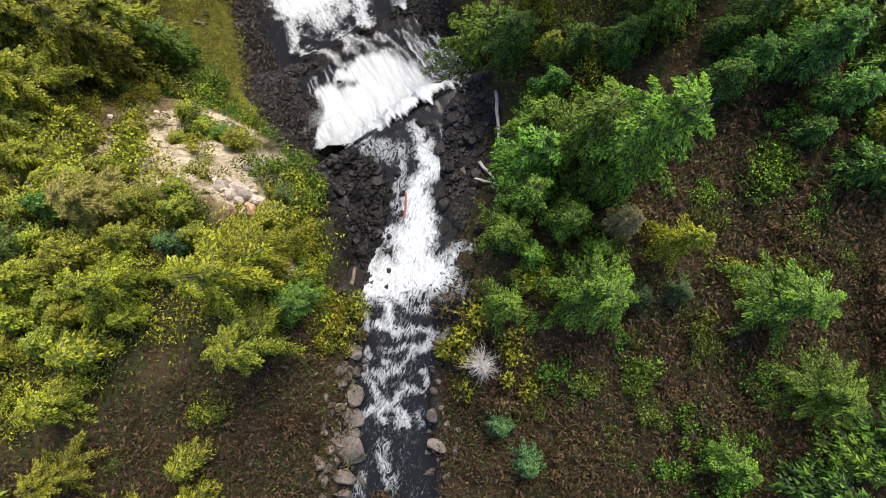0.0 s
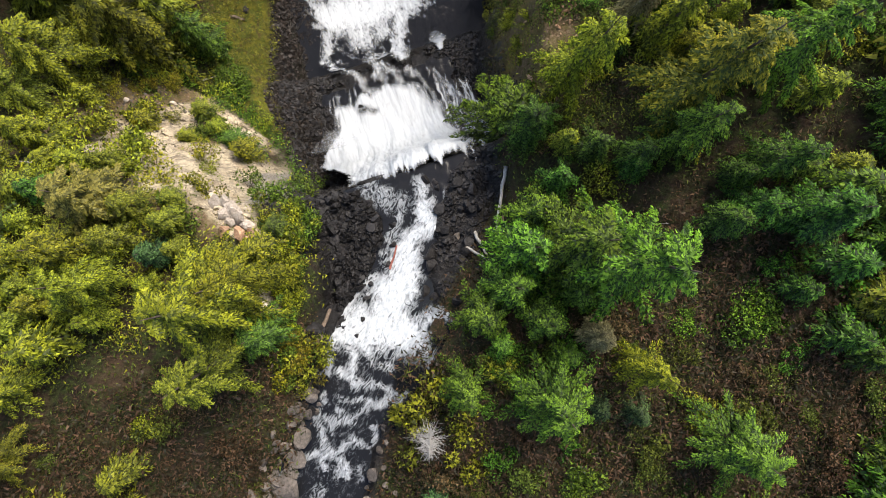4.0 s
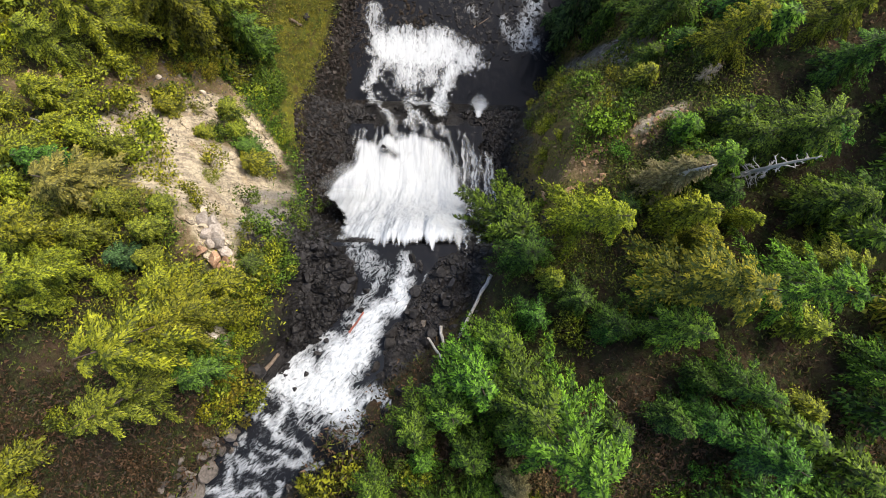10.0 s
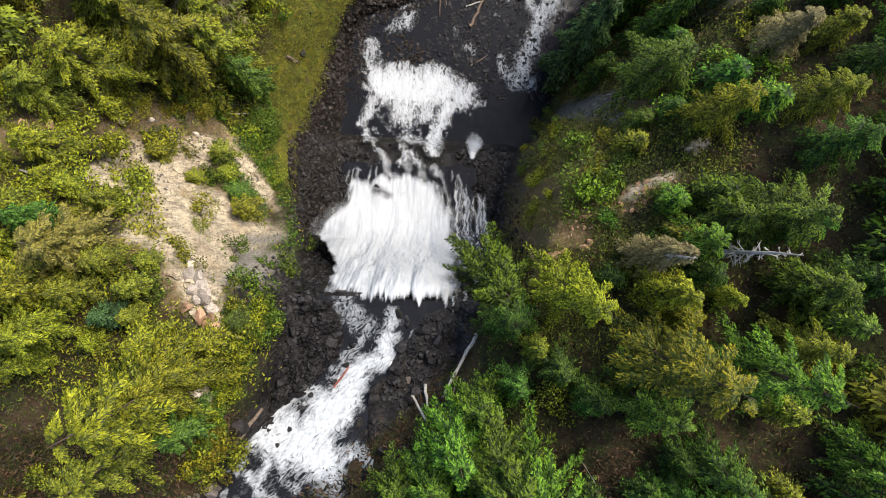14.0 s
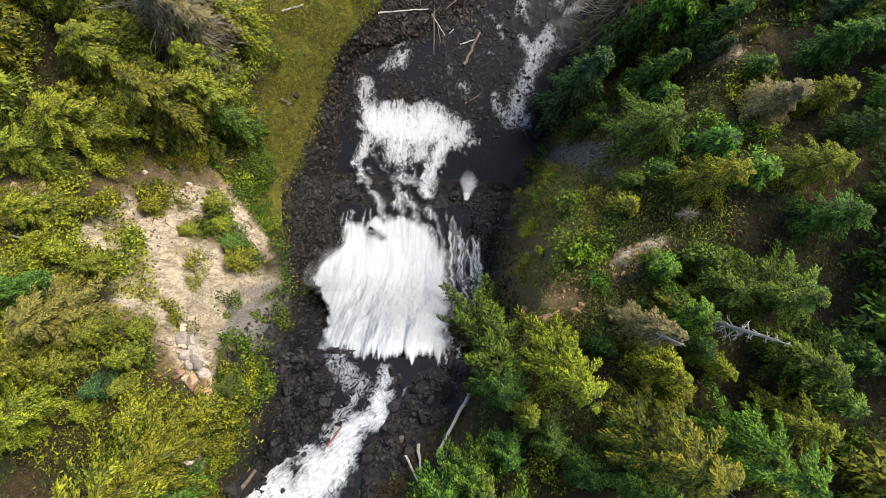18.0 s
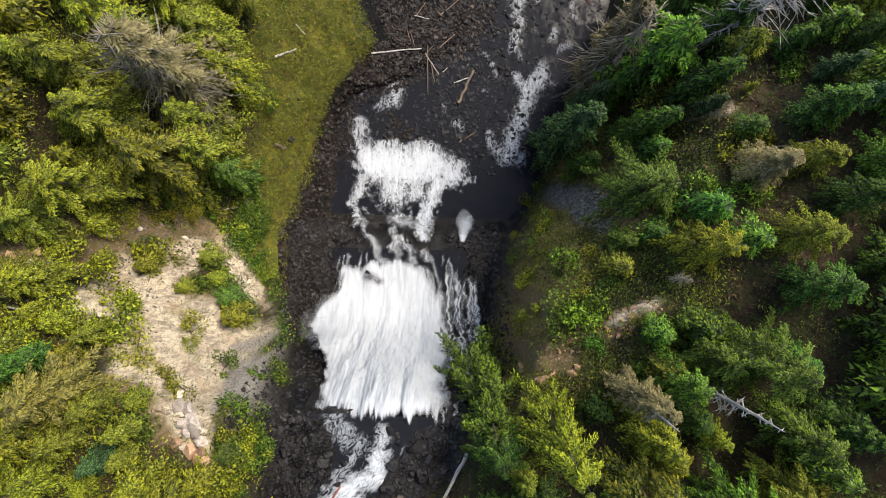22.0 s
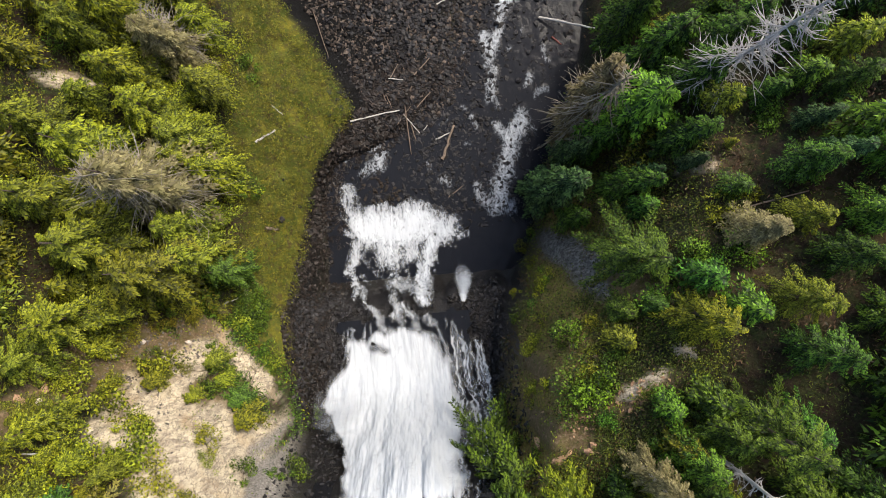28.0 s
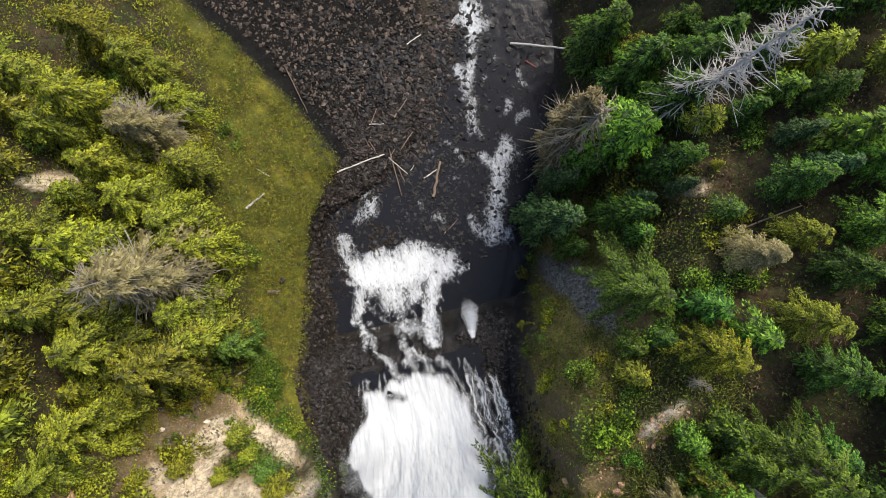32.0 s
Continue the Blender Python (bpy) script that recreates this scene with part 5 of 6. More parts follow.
plant("cedar", M_MID, 3.3, -56.1, 19, GREEN)
plant("fir", M_BLUE, -12.8, -48.7, 12, BLUEG, spread=1.2)
plant("fir", M_BLUE, -13.3, -44.4, 10, BLUEG, spread=1.2)
plant("cedar", M_MID, 1.9, -29.7, 18, GREEN)
plant("cedar", M_MID, 2.0, -23.0, 20, GREEN)
plant("cedar", M_LIME, 8.6, -35.8, 24, YEL, spread=0.7)
plant("fir", M_TAN, 6.0, -32.2, 20, PALE_T, spread=0.8)
plant("cedar", M_MID, -3.5, -28.0, 16, GREEN)
plant("cedar", M_MID, -0.4, -26.0, 18, GREEN)
plant("cedar", M_MID, 4.5, -20.0, 14, GREEN)
plant("cedar", M_FIR, 25.7, -26.9, 26, DARK)
plant("fir", M_FIR, 19.9, -25.7, 20, DARK)
plant("fir", M_FIR, 22.2, -22.0, 18, DARK)
plant("cedar", M_FIR, 12.2, -15.4, 14, DARK)
plant("cedar", M_FIR, 15.0, -17.5, 16, DARK)
plant("fir", M_BUSHO, 10.2, -14.0, 10, DARK)
plant("cedar", M_FIR, 8.4, -17.5, 12, DARK)
plant("cedar", M_FIR, 7.0, -12.0, 9, DARK)
# right rim at the falls
plant("wide", M_FIR, 7.8, -10.8, 12, "broad dark green conifer leaning over the fall's rim", spread=1.0)
plant("cedar", M_FIR, 8.6, -11.0, 9, DARK)
plant("wide", M_LIME, 12.7, -7.4, 26, YEL, spread=0.6)
plant("wide", M_MID, 7.0, -8.4, 10, "broad green conifer leaning over the fall", spread=0.8)
plant("cedar", M_LIME, 21.3, -6.7, 21, YEL, spread=0.8)
plant("wide", M_GOLD, 20.6, -13.4, 31, GOLDEN, spread=0.85)
plant("wide", M_MID, 18.6, -17.2, 24, GREEN, spread=0.85)
plant("fir", M_TAN, 19.9, -3.8, 22, PALE_T, spread=0.66)
plant("wide", M_MID, 27.6, -13.0, 30, "green conifer with long pale-tipped boughs", spread=0.75)
plant("wide", M_MID, 29.8, 0.4, 23.5, GREEN, spread=0.9)
plant("wide", M_MID, 27.0, -0.5, 17, GREEN, spread=0.9)
plant("cedar", M_MID, 33.3, -6.0, 22, GREEN)
plant("cedar", M_FIR, 24.3, -21.7, 25, DARK, spread=0.8)
plant("cedar", M_FIR, 21.8, -25.0, 21, DARK)
plant("fir", M_BLUE, 26.6, -27.8, 24, DARK)
plant("fir", M_FIR, 15.0, -18.5, 14, DARK)
plant("cedar", M_MID, 36.6, -20.6, 25, GREEN)
plant("cedar", M_FIR, 33.6, -0.3, 18, DARK)
plant("fir", M_FIR, 37.0, -5.4, 22, DARK)
plant("cedar", M_LIME, 23.0, -9.4, 16, GREEN)
plant("wide", M_BUSHO, 32.6, -11.2, 22, GREEN, spread=0.8)
plant("cedar", M_LIME, 27.2, -7.6, 15, YEL, spread=0.8)
# right side of the gorge below the falls
plant("wide", M_BUSH, 23.6, 16.8, 9, "bright green bushy conifer on a rock rib", spread=0.9)
plant("cedar", M_MID, 21.4, 10.6, 3, GREEN)
plant("cedar", M_FIR, 24.0, 11.5, 6, DARK)
plant("wide", M_LIME, 26.9, 10.6, 18, GOLDEN, spread=0.75)
plant("wide", M_BUSHO, 35.4, 11.7, 18, GREEN, spread=0.8)
plant("fir", M_TAN, 33.4, 18.4, 14, PALE_T, spread=1.0)
plant("fir", M_BLUE, 19.2, 27.2, -2.5, "small grey-green fir with pale tips at the water's edge", spread=0.62)
plant("cedar", M_FIR, 35.8, 7.0, 20, DARK)
plant("fir", M_FIR, 39.8, 24.8, 13, DARK)
plant("slim", M_FIR, 31.7, 30.0, 4, DARK)
plant("fir", M_FIR, 26.1, 25.6, 2, DARK, spread=0.62)
plant("fir", M_TAN, 25.6, 37.8, -3, PALE_T, spread=0.7)
plant("cedar", M_MID, 29.4, 35.0, 2, GREEN)
plant("slim", M_BLUE, 32.1, 26.8, 0, DARK)
plant("fir", M_BLUE, 28.6, 26.4, -4, DARK, spread=0.62)
plant("slim", M_BLUE, 42.3, 29.6, 9, "slender grey-green conifer with a bleached tip")
plant("slim", M_BLUE, 41.8, 25.5, 14, "slender grey-green conifer with a bleached tip")
plant("fir", M_FIR, 39.7, 33.6, 4, DARK)
plant("fir", M_LIME, 35.2, 28.2, 1, YEL, spread=0.7)
plant("cedar", M_FIR, 45.8, 33.2, 10, DARK)
plant("cedar", M_FIR, 38.1, 41.6, 2, DARK)
plant("fir", M_FIR, 34.1, 43.8, -5, DARK)
plant("cedar", M_FIR, 40.6, 43.3, 2, DARK)
plant("fir", M_FIR, 33.2, 51.1, -12, DARK)
plant("cedar", M_FIR, 34.2, 37.4, 2, DARK)
plant("cedar", M_FIR, 43.3, 39.3, 6, DARK)
plant("fir", M_BLUE, 23.6, 31.5, -14, DARK, spread=0.62)
plant("fir", M_FIR, 22.0, 22.0, -14, DARK, spread=0.62)
plant("fir", M_FIR, 25.4, 31.6, -10, DARK, spread=0.62)
for m, x, y, top, lab in ((M_MID, 44.0, 19.0, 18, GREEN), (M_FIR, 40.5, 15.6, 17, DARK), (M_MID, 46.4, 25.4, 16, GREEN), (M_BUSHO, 38.4, 19.6, 12, GREEN), (M_MID, 42.6, 10.0, 21, GREEN), (M_FIR, 46.0, 14.0, 20, DARK)):
    plant("cedar", m, x, y, top, lab)
# left bank above the falls
plant("wide", M_LIME, -26.6, -19.0, 29, "broad yellow-green conifer above the stream", spread=0.85)
plant("wide", M_LIME, -24.8, -17.2, 22, YEL, spread=0.8)
plant("wide", M_BUSHO, -28.6, -24.1, 25, "olive-green conifer with soft boughs", spread=0.75)
plant("wide", M_LIME, -37.6, -13.6, 21, YEL, spread=0.8)
plant("cedar", M_BUSH, -24.6, -23.2, 14, GREEN, spread=1.1)
plant("cedar", M_STRAW, -36.6, -5.3, 17, "pale yellow sparse tree with bare branches", spread=1.2)
plant("cedar", M_LIME, -39.0, -9.4, 18, YEL)
plant("cedar", M_BUSHO, -35.3, -10.0, 14, GREEN)
plant("cedar", M_LIME, -47.0, -20.8, 20, YEL, spread=1.0)
plant("wide", M_LIME, -49.6, -26.3, 20, YEL)
plant("fir", M_LIME, -38.6, -17.0, 14, YEL)
plant("fir", M_LIME, -43.0, -14.0, 15, YEL)
plant("fir", M_BLUE, -32.4, -12.4, 12, DARK)
plant("fir", M_LIME, -44.6, -9.0, 17, YEL)
plant("fir", M_BUSHO, -30.5, -9.6, 11, GREEN)
plant("fir", M_BUSHO, -30.6, -12.6, 10, GREEN)
plant("cedar", M_BUSHO, -33.6, -7.0, 12, GREEN)
plant("fir", M_FIR, -41.0, -3.0, 12, DARK)
# left side of the gorge
plant("wide", M_LIME, -42.6, 16.0, 4, GREEN)
plant("wide", M_BUSHO, -46.4, 12.0, 4, GREEN)
plant("wide", M_BUSHO, -35.5, 20.0, 0, "long-limbed conifer with drooping boughs", spread=1.1)
plant("wide", M_BUSHO, -40.6, 23.6, 2, "long-limbed conifer with drooping boughs", spread=1.1)
plant("fir", M_BUSHO, -32.0, 21.4, -8, GREEN)
plant("cedar", M_LIME, -29.6, 34.0, -14, YEL)
plant("cedar", M_BUSHO, -33.4, 34.8, -11, GREEN)
plant("cedar", M_BUSHO, -36.6, -0.6, 6, GREEN, spread=0.8)
plant("cedar", M_LIME, -43.3, 5.0, 7, YEL)
plant("fir", M_TAN, -34.4, 31.6, 6, "grey dead-topped conifer full of bare twigs", spread=1.0)
plant("wide", M_LIME, -42.6, 24.2, 0, YEL)
plant("cedar", M_BUSHO, -33.0, 26.2, -8, GREEN)
plant("cedar", M_BUSHO, -38.3, 19.6, -8, GREEN)
plant("fir", M_BUSHO, -32.5, 38.7, -11, GREEN)
plant("wide", M_LIME, -36.0, 41.7, -9, YEL)
plant("cedar", M_LIME, -32.0, 57.1, -22, YEL)
plant("fir", M_BUSHO, -30.6, 46.5, -16, "grey-green conifer with a thin crown")
plant("cedar", M_LIME, -38.4, 47.4, -8, YEL)
plant("cedar", M_BUSHO, -44.3, 53.1, -8, GREEN)
plant("cedar", M_BUSH, -29.0, 19.0, -16, GREEN)
plant("cedar", M_BUSHO, -44.0, 30.0, 4, GREEN)
plant("cedar", M_LIME, -40.4, 57.0, -6, YEL)
plant("fir", M_TAN, -34.4, 52.3, -11, PALE_T)
plant("cedar", M_BUSHO, -34.5, 62.0, -16, GREEN)
plant("cedar", M_BUSHO, -46.0, 40.0, 0, GREEN)
plant("cedar", M_LIME, -41.0, 36.0, 0, YEL)
plant("fir", M_BUSHO, -46.5, 61.0, -6, GREEN)
plant("cedar", M_LIME, -39.6, 68.0, -14, YEL)

# young trees crowding the sunny shoulder beside the falls
young = np.random.default_rng(66)
stood = [(-36.6, -5.3)]
for _ in range(3000):
    if len(stood) > 62:
        break
    x, y = young.uniform(-54, -21), young.uniform(-15, 7)
    s = {k: float(v[0]) for k, v in land(np.array([x]), np.array([y]))[1].items()}
    if s["bare"] > 0.12 or s["wet"] > 0.1 or x > np.interp(y, SY, SX[:, 3]) - 1.0 or math.hypot(x + 25.4, y + 10.8) < 4.6 or any((x - a) ** 2 + (y - b) ** 2 < 6.5 for a, b in stood + STANDS):
        continue
    if s["dirt"] > 0.4 and young.random() < 0.6:
        continue
    stood.append((x, y))
    r = young.random()
    m, lab = (M_LIME, "young yellow-green conifer on the sunny shoulder") if r < 0.5 else (M_BUSHO, "young olive-green conifer on the sunny shoulder") if r < 0.75 else (M_BUSH, "young bright green tree on the sunny shoulder")
    plant("young", m, x, y, ground_at(x, y) + young.uniform(4.0, 8.0), lab, "young trees of the shoulder", 1.25)

# the rest of the forest, up to the edge of sight
forest = np.random.default_rng(77)
spots, EDGE = [], []


def clear_of(x, y):
    xs, zs = stations(np.array([y]))
    xs = xs[0]
    if xs[2] - 1 < x < xs[7] + 2:
        return False
    z, s = land(np.array([x]), np.array([y]))
    return s["bare"][0] < 0.3 and s["grass"][0] < 0.3


for _ in range(4000):
    x, y = forest.uniform(-70, 70), forest.uniform(-75, 90)
    if len(spots) >= 290:
        break
    inner = -46 < x < 38 and -52 < y < 60
    if inner and forest.random() < (0.93 if -40 < x < 14 else 0.1):
        continue
    if -12 < x < 24 and -60 < y < -36 or (8 < x < 20 and -36 < y < -28):
        continue
    if not clear_of(x, y) or any((x - a) ** 2 + (y - b) ** 2 < (8 if x > 10 else 12) for a, b in STANDS):
        continue
    spots.append((x, y))
    m = (M_FIR, M_MID, M_BUSHO, M_FIR, M_MID)[int(forest.integers(5))] if x > 0 else (M_BUSHO, M_LIME, M_LIME, M_LIME, M_BUSHO)[int(forest.integers(5))]
    if abs(x + 2) > 43 or y < -54 or y > 62:
        EDGE.append((m, x, y, forest.uniform(9, 17), forest.uniform(0, 6.28)))
        STANDS.append((x, y))
        continue
    plant("far", m, x, y, ground_at(x, y) + (forest.uniform(6, 11) if inner else forest.uniform(9, 17)), DARK if m in (M_FIR, M_BLUE) else GREEN if m is M_BUSHO else YEL, "forest at the edge")

# the woods past the edge of sight
for m in (M_FIR, M_MID, M_BUSHO, M_LIME):
    B, A, S, W, T = [], [], [], [], []
    for k, (mat, x, y, h, turn) in enumerate(EDGE):
        if mat is m:
            conifer("far", k % 3, m)
            b0, a0, s0, w0, t0 = SHAPES["far", k % 3][0]
            wide, c, s = h ** 0.8 * 1.85, math.cos(turn), math.sin(turn)
            spin, size = np.array([[c, s, 0], [-s, c, 0], [0, 0, 1]]), np.array([wide, wide, h])
            B.append((b0 * size) @ spin + np.array([x, y, ground_at(x, y)]))
            A.append((a0 * size) @ spin)
            S.append(s0 @ spin)
            W.append(w0 * wide)
            T.append(t0)
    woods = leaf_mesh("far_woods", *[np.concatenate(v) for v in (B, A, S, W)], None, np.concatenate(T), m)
    tagged(new("far_woods", woods), "dense conifer woods on the upper slopes", "woods", kind="stuff")

# dead trees
snag(26.9, -3.4, 24.5, "bleached bare snag rising above green conifers", 301, 0.09, 40)
snag(33.0, 35.4, 19, "large bleached dead conifer with dense bare branches", 302, 0.14, 220, lean=(-5, 9), thick=0.009)
snag(-11.8, -37.6, 15.5, "pale dead treetop with a star of bare twigs", 303, 0.22, 150, thick=0.01)
snag(19.6, -4.0, 23, "broken grey trunk beside a pale conifer", 304, 0.05, 10, thick=0.012, start=0.7)
plant("cedar", M_MID, 24.2, -2.6, 18, GREEN, spread=0.9)
plant("cedar", M_FIR, 24.6, -5.6, 17, DARK, spread=0.9)
snag(25.2, 7.0, 10, "bare grey twiggy dead tree on the slope", 305, 0.18, 80, M_TWIG)
snag(-34.8, 30.8, 5, "grey dead tree full of bare twigs", 306, 0.25, 220, M_TWIG, thick=0.009)
snag(-33.6, 54.0, -13, "grey dead tree full of bare twigs", 307, 0.25, 120, M_TWIG, thick=0.009)
snag(25.5, 37.4, -3.5, "grey dead treetop with bare twigs", 308, 0.2, 160, M_TWIG, thick=0.009)
snag(14.6, -24.4, 15, "bleached broken top beside a tall conifer", 309, 0.05, 16, thick=0.006, start=0.8)


# ---- shrubs ----
def shrub_form(seed, lobes=9, leaves=170, size=0.075, flat=0.6):
    """A leafy shrub one unit across: lobes of small leaves round short stems."""
    rs = np.random.default_rng(seed)
    C = rs.normal(size=(lobes, 3)) * np.array([0.27, 0.27, 0.12])
    C[:, 2] = 0.32 * flat + np.abs(C[:, 2]) * 1.3 - 0.35 * (C[:, 0] ** 2 + C[:, 1] ** 2)
    R = rs.uniform(0.14, 0.27, lobes)
    n = lobes * leaves
    which = np.repeat(np.arange(lobes), leaves)
    d = rs.normal(size=(n, 3))
    d[:, 2] = np.abs(d[:, 2]) * 0.9 - 0.2
    d /= np.linalg.norm(d, axis=1)[:, None]
    base = C[which] + d * (R[which] * rs.uniform(0.55, 1.0, n))[:, None]
    along = d * 0.55 + rs.normal(size=(n, 3)) * 0.55
    along[:, 2] -= 0.1
    along /= np.linalg.norm(along, axis=1)[:, None]
    side = np.cross(along, d + 0.3 * rs.normal(size=(n, 3)))
    side /= np.linalg.norm(side, axis=1)[:, None] + 1e-9
    ln = size * rs.uniform(0.6, 1.3, n)
    # leaf colour goes from dark at the foot to light at the top
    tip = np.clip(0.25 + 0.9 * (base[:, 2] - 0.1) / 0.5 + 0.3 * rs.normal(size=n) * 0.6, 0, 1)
    stems = [tube([(0, 0, -0.06), tuple(c * 0.55), tuple(c)], [0.012, 0.008, 0.003], 4) for c in C]
    return (base, along * ln[:, None], side, ln * 0.34, np.tile([0, 0, 1.0], (n, 1)), tip), stems


SHRUBS = [shrub_form(400 + k, 10 + k % 5, 125, 0.056 + 0.009 * (k % 3)) for k in range(6)]
SHRUB_MESH = {}


def shrub(material, x, y, across, label, group="brush of the slopes", tall=1.0):
    k = int(rng.integers(len(SHRUBS)))
    if (k, material.name) not in SHRUB_MESH:
        leaves, stems = SHRUBS[k]
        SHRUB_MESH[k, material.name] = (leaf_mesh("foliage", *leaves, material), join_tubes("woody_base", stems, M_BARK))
    leaves, stems = SHRUB_MESH[k, material.name]
    ob = new("shrub")
    ob.matrix_world = pose(x, y, ground_at(x, y), rng.uniform(-8, 8), rng.uniform(-8, 8), rng.uniform(0, 360)) @ Matrix.Diagonal((across, across, across * tall, 1))
    part("foliage", leaves, ob)
    part("woody_base", stems, ob)
    return tagged(ob, label, "shrub", group)


BG, BY, BO = "bright green leafy shrub on the open slope", "yellow autumn shrub on the open slope", "olive-green dense shrub on the slope"
for m, x, y, s, lab in ((M_BUSH, -19.9, -8.6, 4.6, BG), (M_BUSH, -19.3, -12.6, 4.4, BG), (M_BUSH, -25.8, -6.4, 3.8, BG), (M_BUSHO, -28.2, -6.6, 4.0, BO), (M_BUSH, -30.8, 3.1, 4.2, BG), (M_BUSHO, -28.8, -3.8, 2.2, BO), (M_BUSHO, -35.7, 1.7, 4.4, BO), (M_LIME, -39.1, 0.4, 6.0, "fluffy yellow-green shrub on the open slope"), (M_LIME, -37.4, 1.6, 3.6, "fluffy yellow-green shrub on the open slope"), (M_BUSHO, -44.0, 7.7, 5.4, BO), (M_BUSH, -21.1, -9.6, 4.6, BG), (M_BUSH, -22.2, -7.6, 2.4, BG), (M_BUSH, -19.7, -14.5, 4.4, BG), (M_BUSH, -27.9, 10.5, 4.4, BG), (M_BUSHO, -25.2, 5.2, 3.8, BO), (M_BUSHY, -40.0, 12.6, 3.2, BY), (M_BUSHY, -36.6, 12.7, 2.8, BY), (M_BUSHO, -34.2, 6.6, 2.0, BO), (M_BUSH, -32.2, 8.6, 1.8, BG), (M_BUSHO, -22.0, -12.4, 4.0, BO), (M_BUSHO, -22.6, -16.4, 4.4, BO), (M_BUSH, -29.4, 4.6, 2.4, BG), (M_BUSH, -37.9, 8.4, 2.6, BG), (M_BUSHY, -38.2, 12.6, 3.4, BY), (M_BUSHY, -34.8, 13.2, 3.0, BY), (M_BUSHY, -41.6, 11.6, 3.4, BY), (M_BUSH, -27.0, 11.0, 4.6, BG), (M_BUSH, -27.6, 13.6, 3.6, BG), (M_BUSHO, -36.0, -0.5, 6.4, BO), (M_BUSHY, -33.2, -3.0, 6.0, BY), (M_BUSHO, -42.0, 4.6, 6.0, BO), (M_BUSH, 14.9, 1.9, 5.6, "dark green leafy shrub at the rim"), (M_BUSH, 27.0, 10.0, 4.0, BG), (M_BUSHY, -23.6, -25.4, 3.6, BY), (M_BUSHO, -22.4, -27.4, 5.0, BO), (M_BUSH, -24.4, -28.8, 3.0, BG), (M_BUSHO, -11.7, -35.6, 6.5, BO), (M_BUSH, 1.5, -46.5, 4.6, "grey-green rounded shrub in brown brush"), (M_BUSH, -26.2, 51.4, 4.5, BG), (M_BUSH, -27.8, 31.6, 4.0, BG), (M_BUSH, -20.6, -5.0, 2.4, BG), (M_BUSHY, -29.8, -2.0, 3.6, BO), (M_BUSH, 22.0, 2.2, 2.2, BG), (M_BUSH, 18.4, 20.0, 3.0, BG), (M_BUSH, 15.6, 7.0, 2.6, BG), (M_BUSHO, 17.0, 4.4, 3.2, BO), (M_FIR, 13.8, 9.4, 2.6, BO), (M_BUSHO, 18.6, 9.0, 3.4, BO), (M_MID, 16.4, 12.6, 2.8, BG), (M_FIR, 20.0, 6.0, 3.2, BO), (M_BUSHO, 11.8, 0.6, 2.2, BO), (M_FIR, 17.6, -0.6, 2.8, BO), (M_BUSHO, 21.6, 13.6, 3.0, BO), (M_MID, 12.2, 7.6, 2.0, BG), (M_BUSHO, 17.4, 15.6, 2.6, BO), (M_FIR, 19.4, 24.4, 2.8, BO), (M_BUSHO, 21.2, 27.4, 3.0, BO), (M_BUSHO, 12.4, 4.4, 3.0, BO)):
    shrub(m, x, y, s, lab)
for x, y, s in ((11.6, -0.4, 2.0), (12.8, 2.6, 2.4), (13.4, 5.6, 2.6), (14.6, 8.4, 2.4), (15.4, 11.2, 2.8), (17.2, 13.4, 2.6), (13.2, 11.0, 2.0), (16.8, 17.6, 2.4), (18.2, 6.8, 3.0)):
    shrub(M_LIME, x, y, s, "yellow-green shrub clinging to the steep wall")
for x, y, s in ((-28.6, 11.6, 4.2), (-27.6, 9.2, 3.4), (-26.4, 6.6, 2.4), (-25.2, 3.6, 2.0), (-29.6, 14.4, 2.6), (-27.2, 12.6, 2.8), (-28.8, 18.0, 3.0)):
    shrub(M_BUSH, x, y, s, BG)
for k in range(15):
    f = k / 14
    shrub((M_BUSHO, M_LIME, M_BUSH)[k % 3], -24.4 + 4.6 * f + rng.uniform(-0.7, 0.5), -29 + 17.5 * f, rng.uniform(2.4, 4.2), (BO, "yellow-green leafy shrub on the bank", BG)[k % 3])
clearing = np.random.default_rng(89)
for k in range(64):
    x, y = clearing.uniform(-12, 32), clearing.uniform(-60, -29)
    if x < np.interp(y, SY, SX[:, 7]) - 1:
        continue
    m, lab = ((M_FERN, "dull green shrub in a brushy clearing"), (M_BROWN, "brown twiggy shrub in a brushy clearing"), (M_FIR, "dark green shrub in a brushy clearing"))[k % 3]
    shrub(m, x, y, clearing.uniform(1.8, 4.2), lab, "brush of the clearing")
for k in range(20):
    x, y = clearing.uniform(-48, -27), clearing.uniform(-52, -27)
    m, lab = ((M_BROWN, "brown twiggy shrub above the stream"), (M_FERN, "dull green shrub above the stream"))[k % 2]
    shrub(m, x, y, clearing.uniform(1.8, 4.0), lab, "brush of the clearing")
bush = np.random.default_rng(88)
count = 0
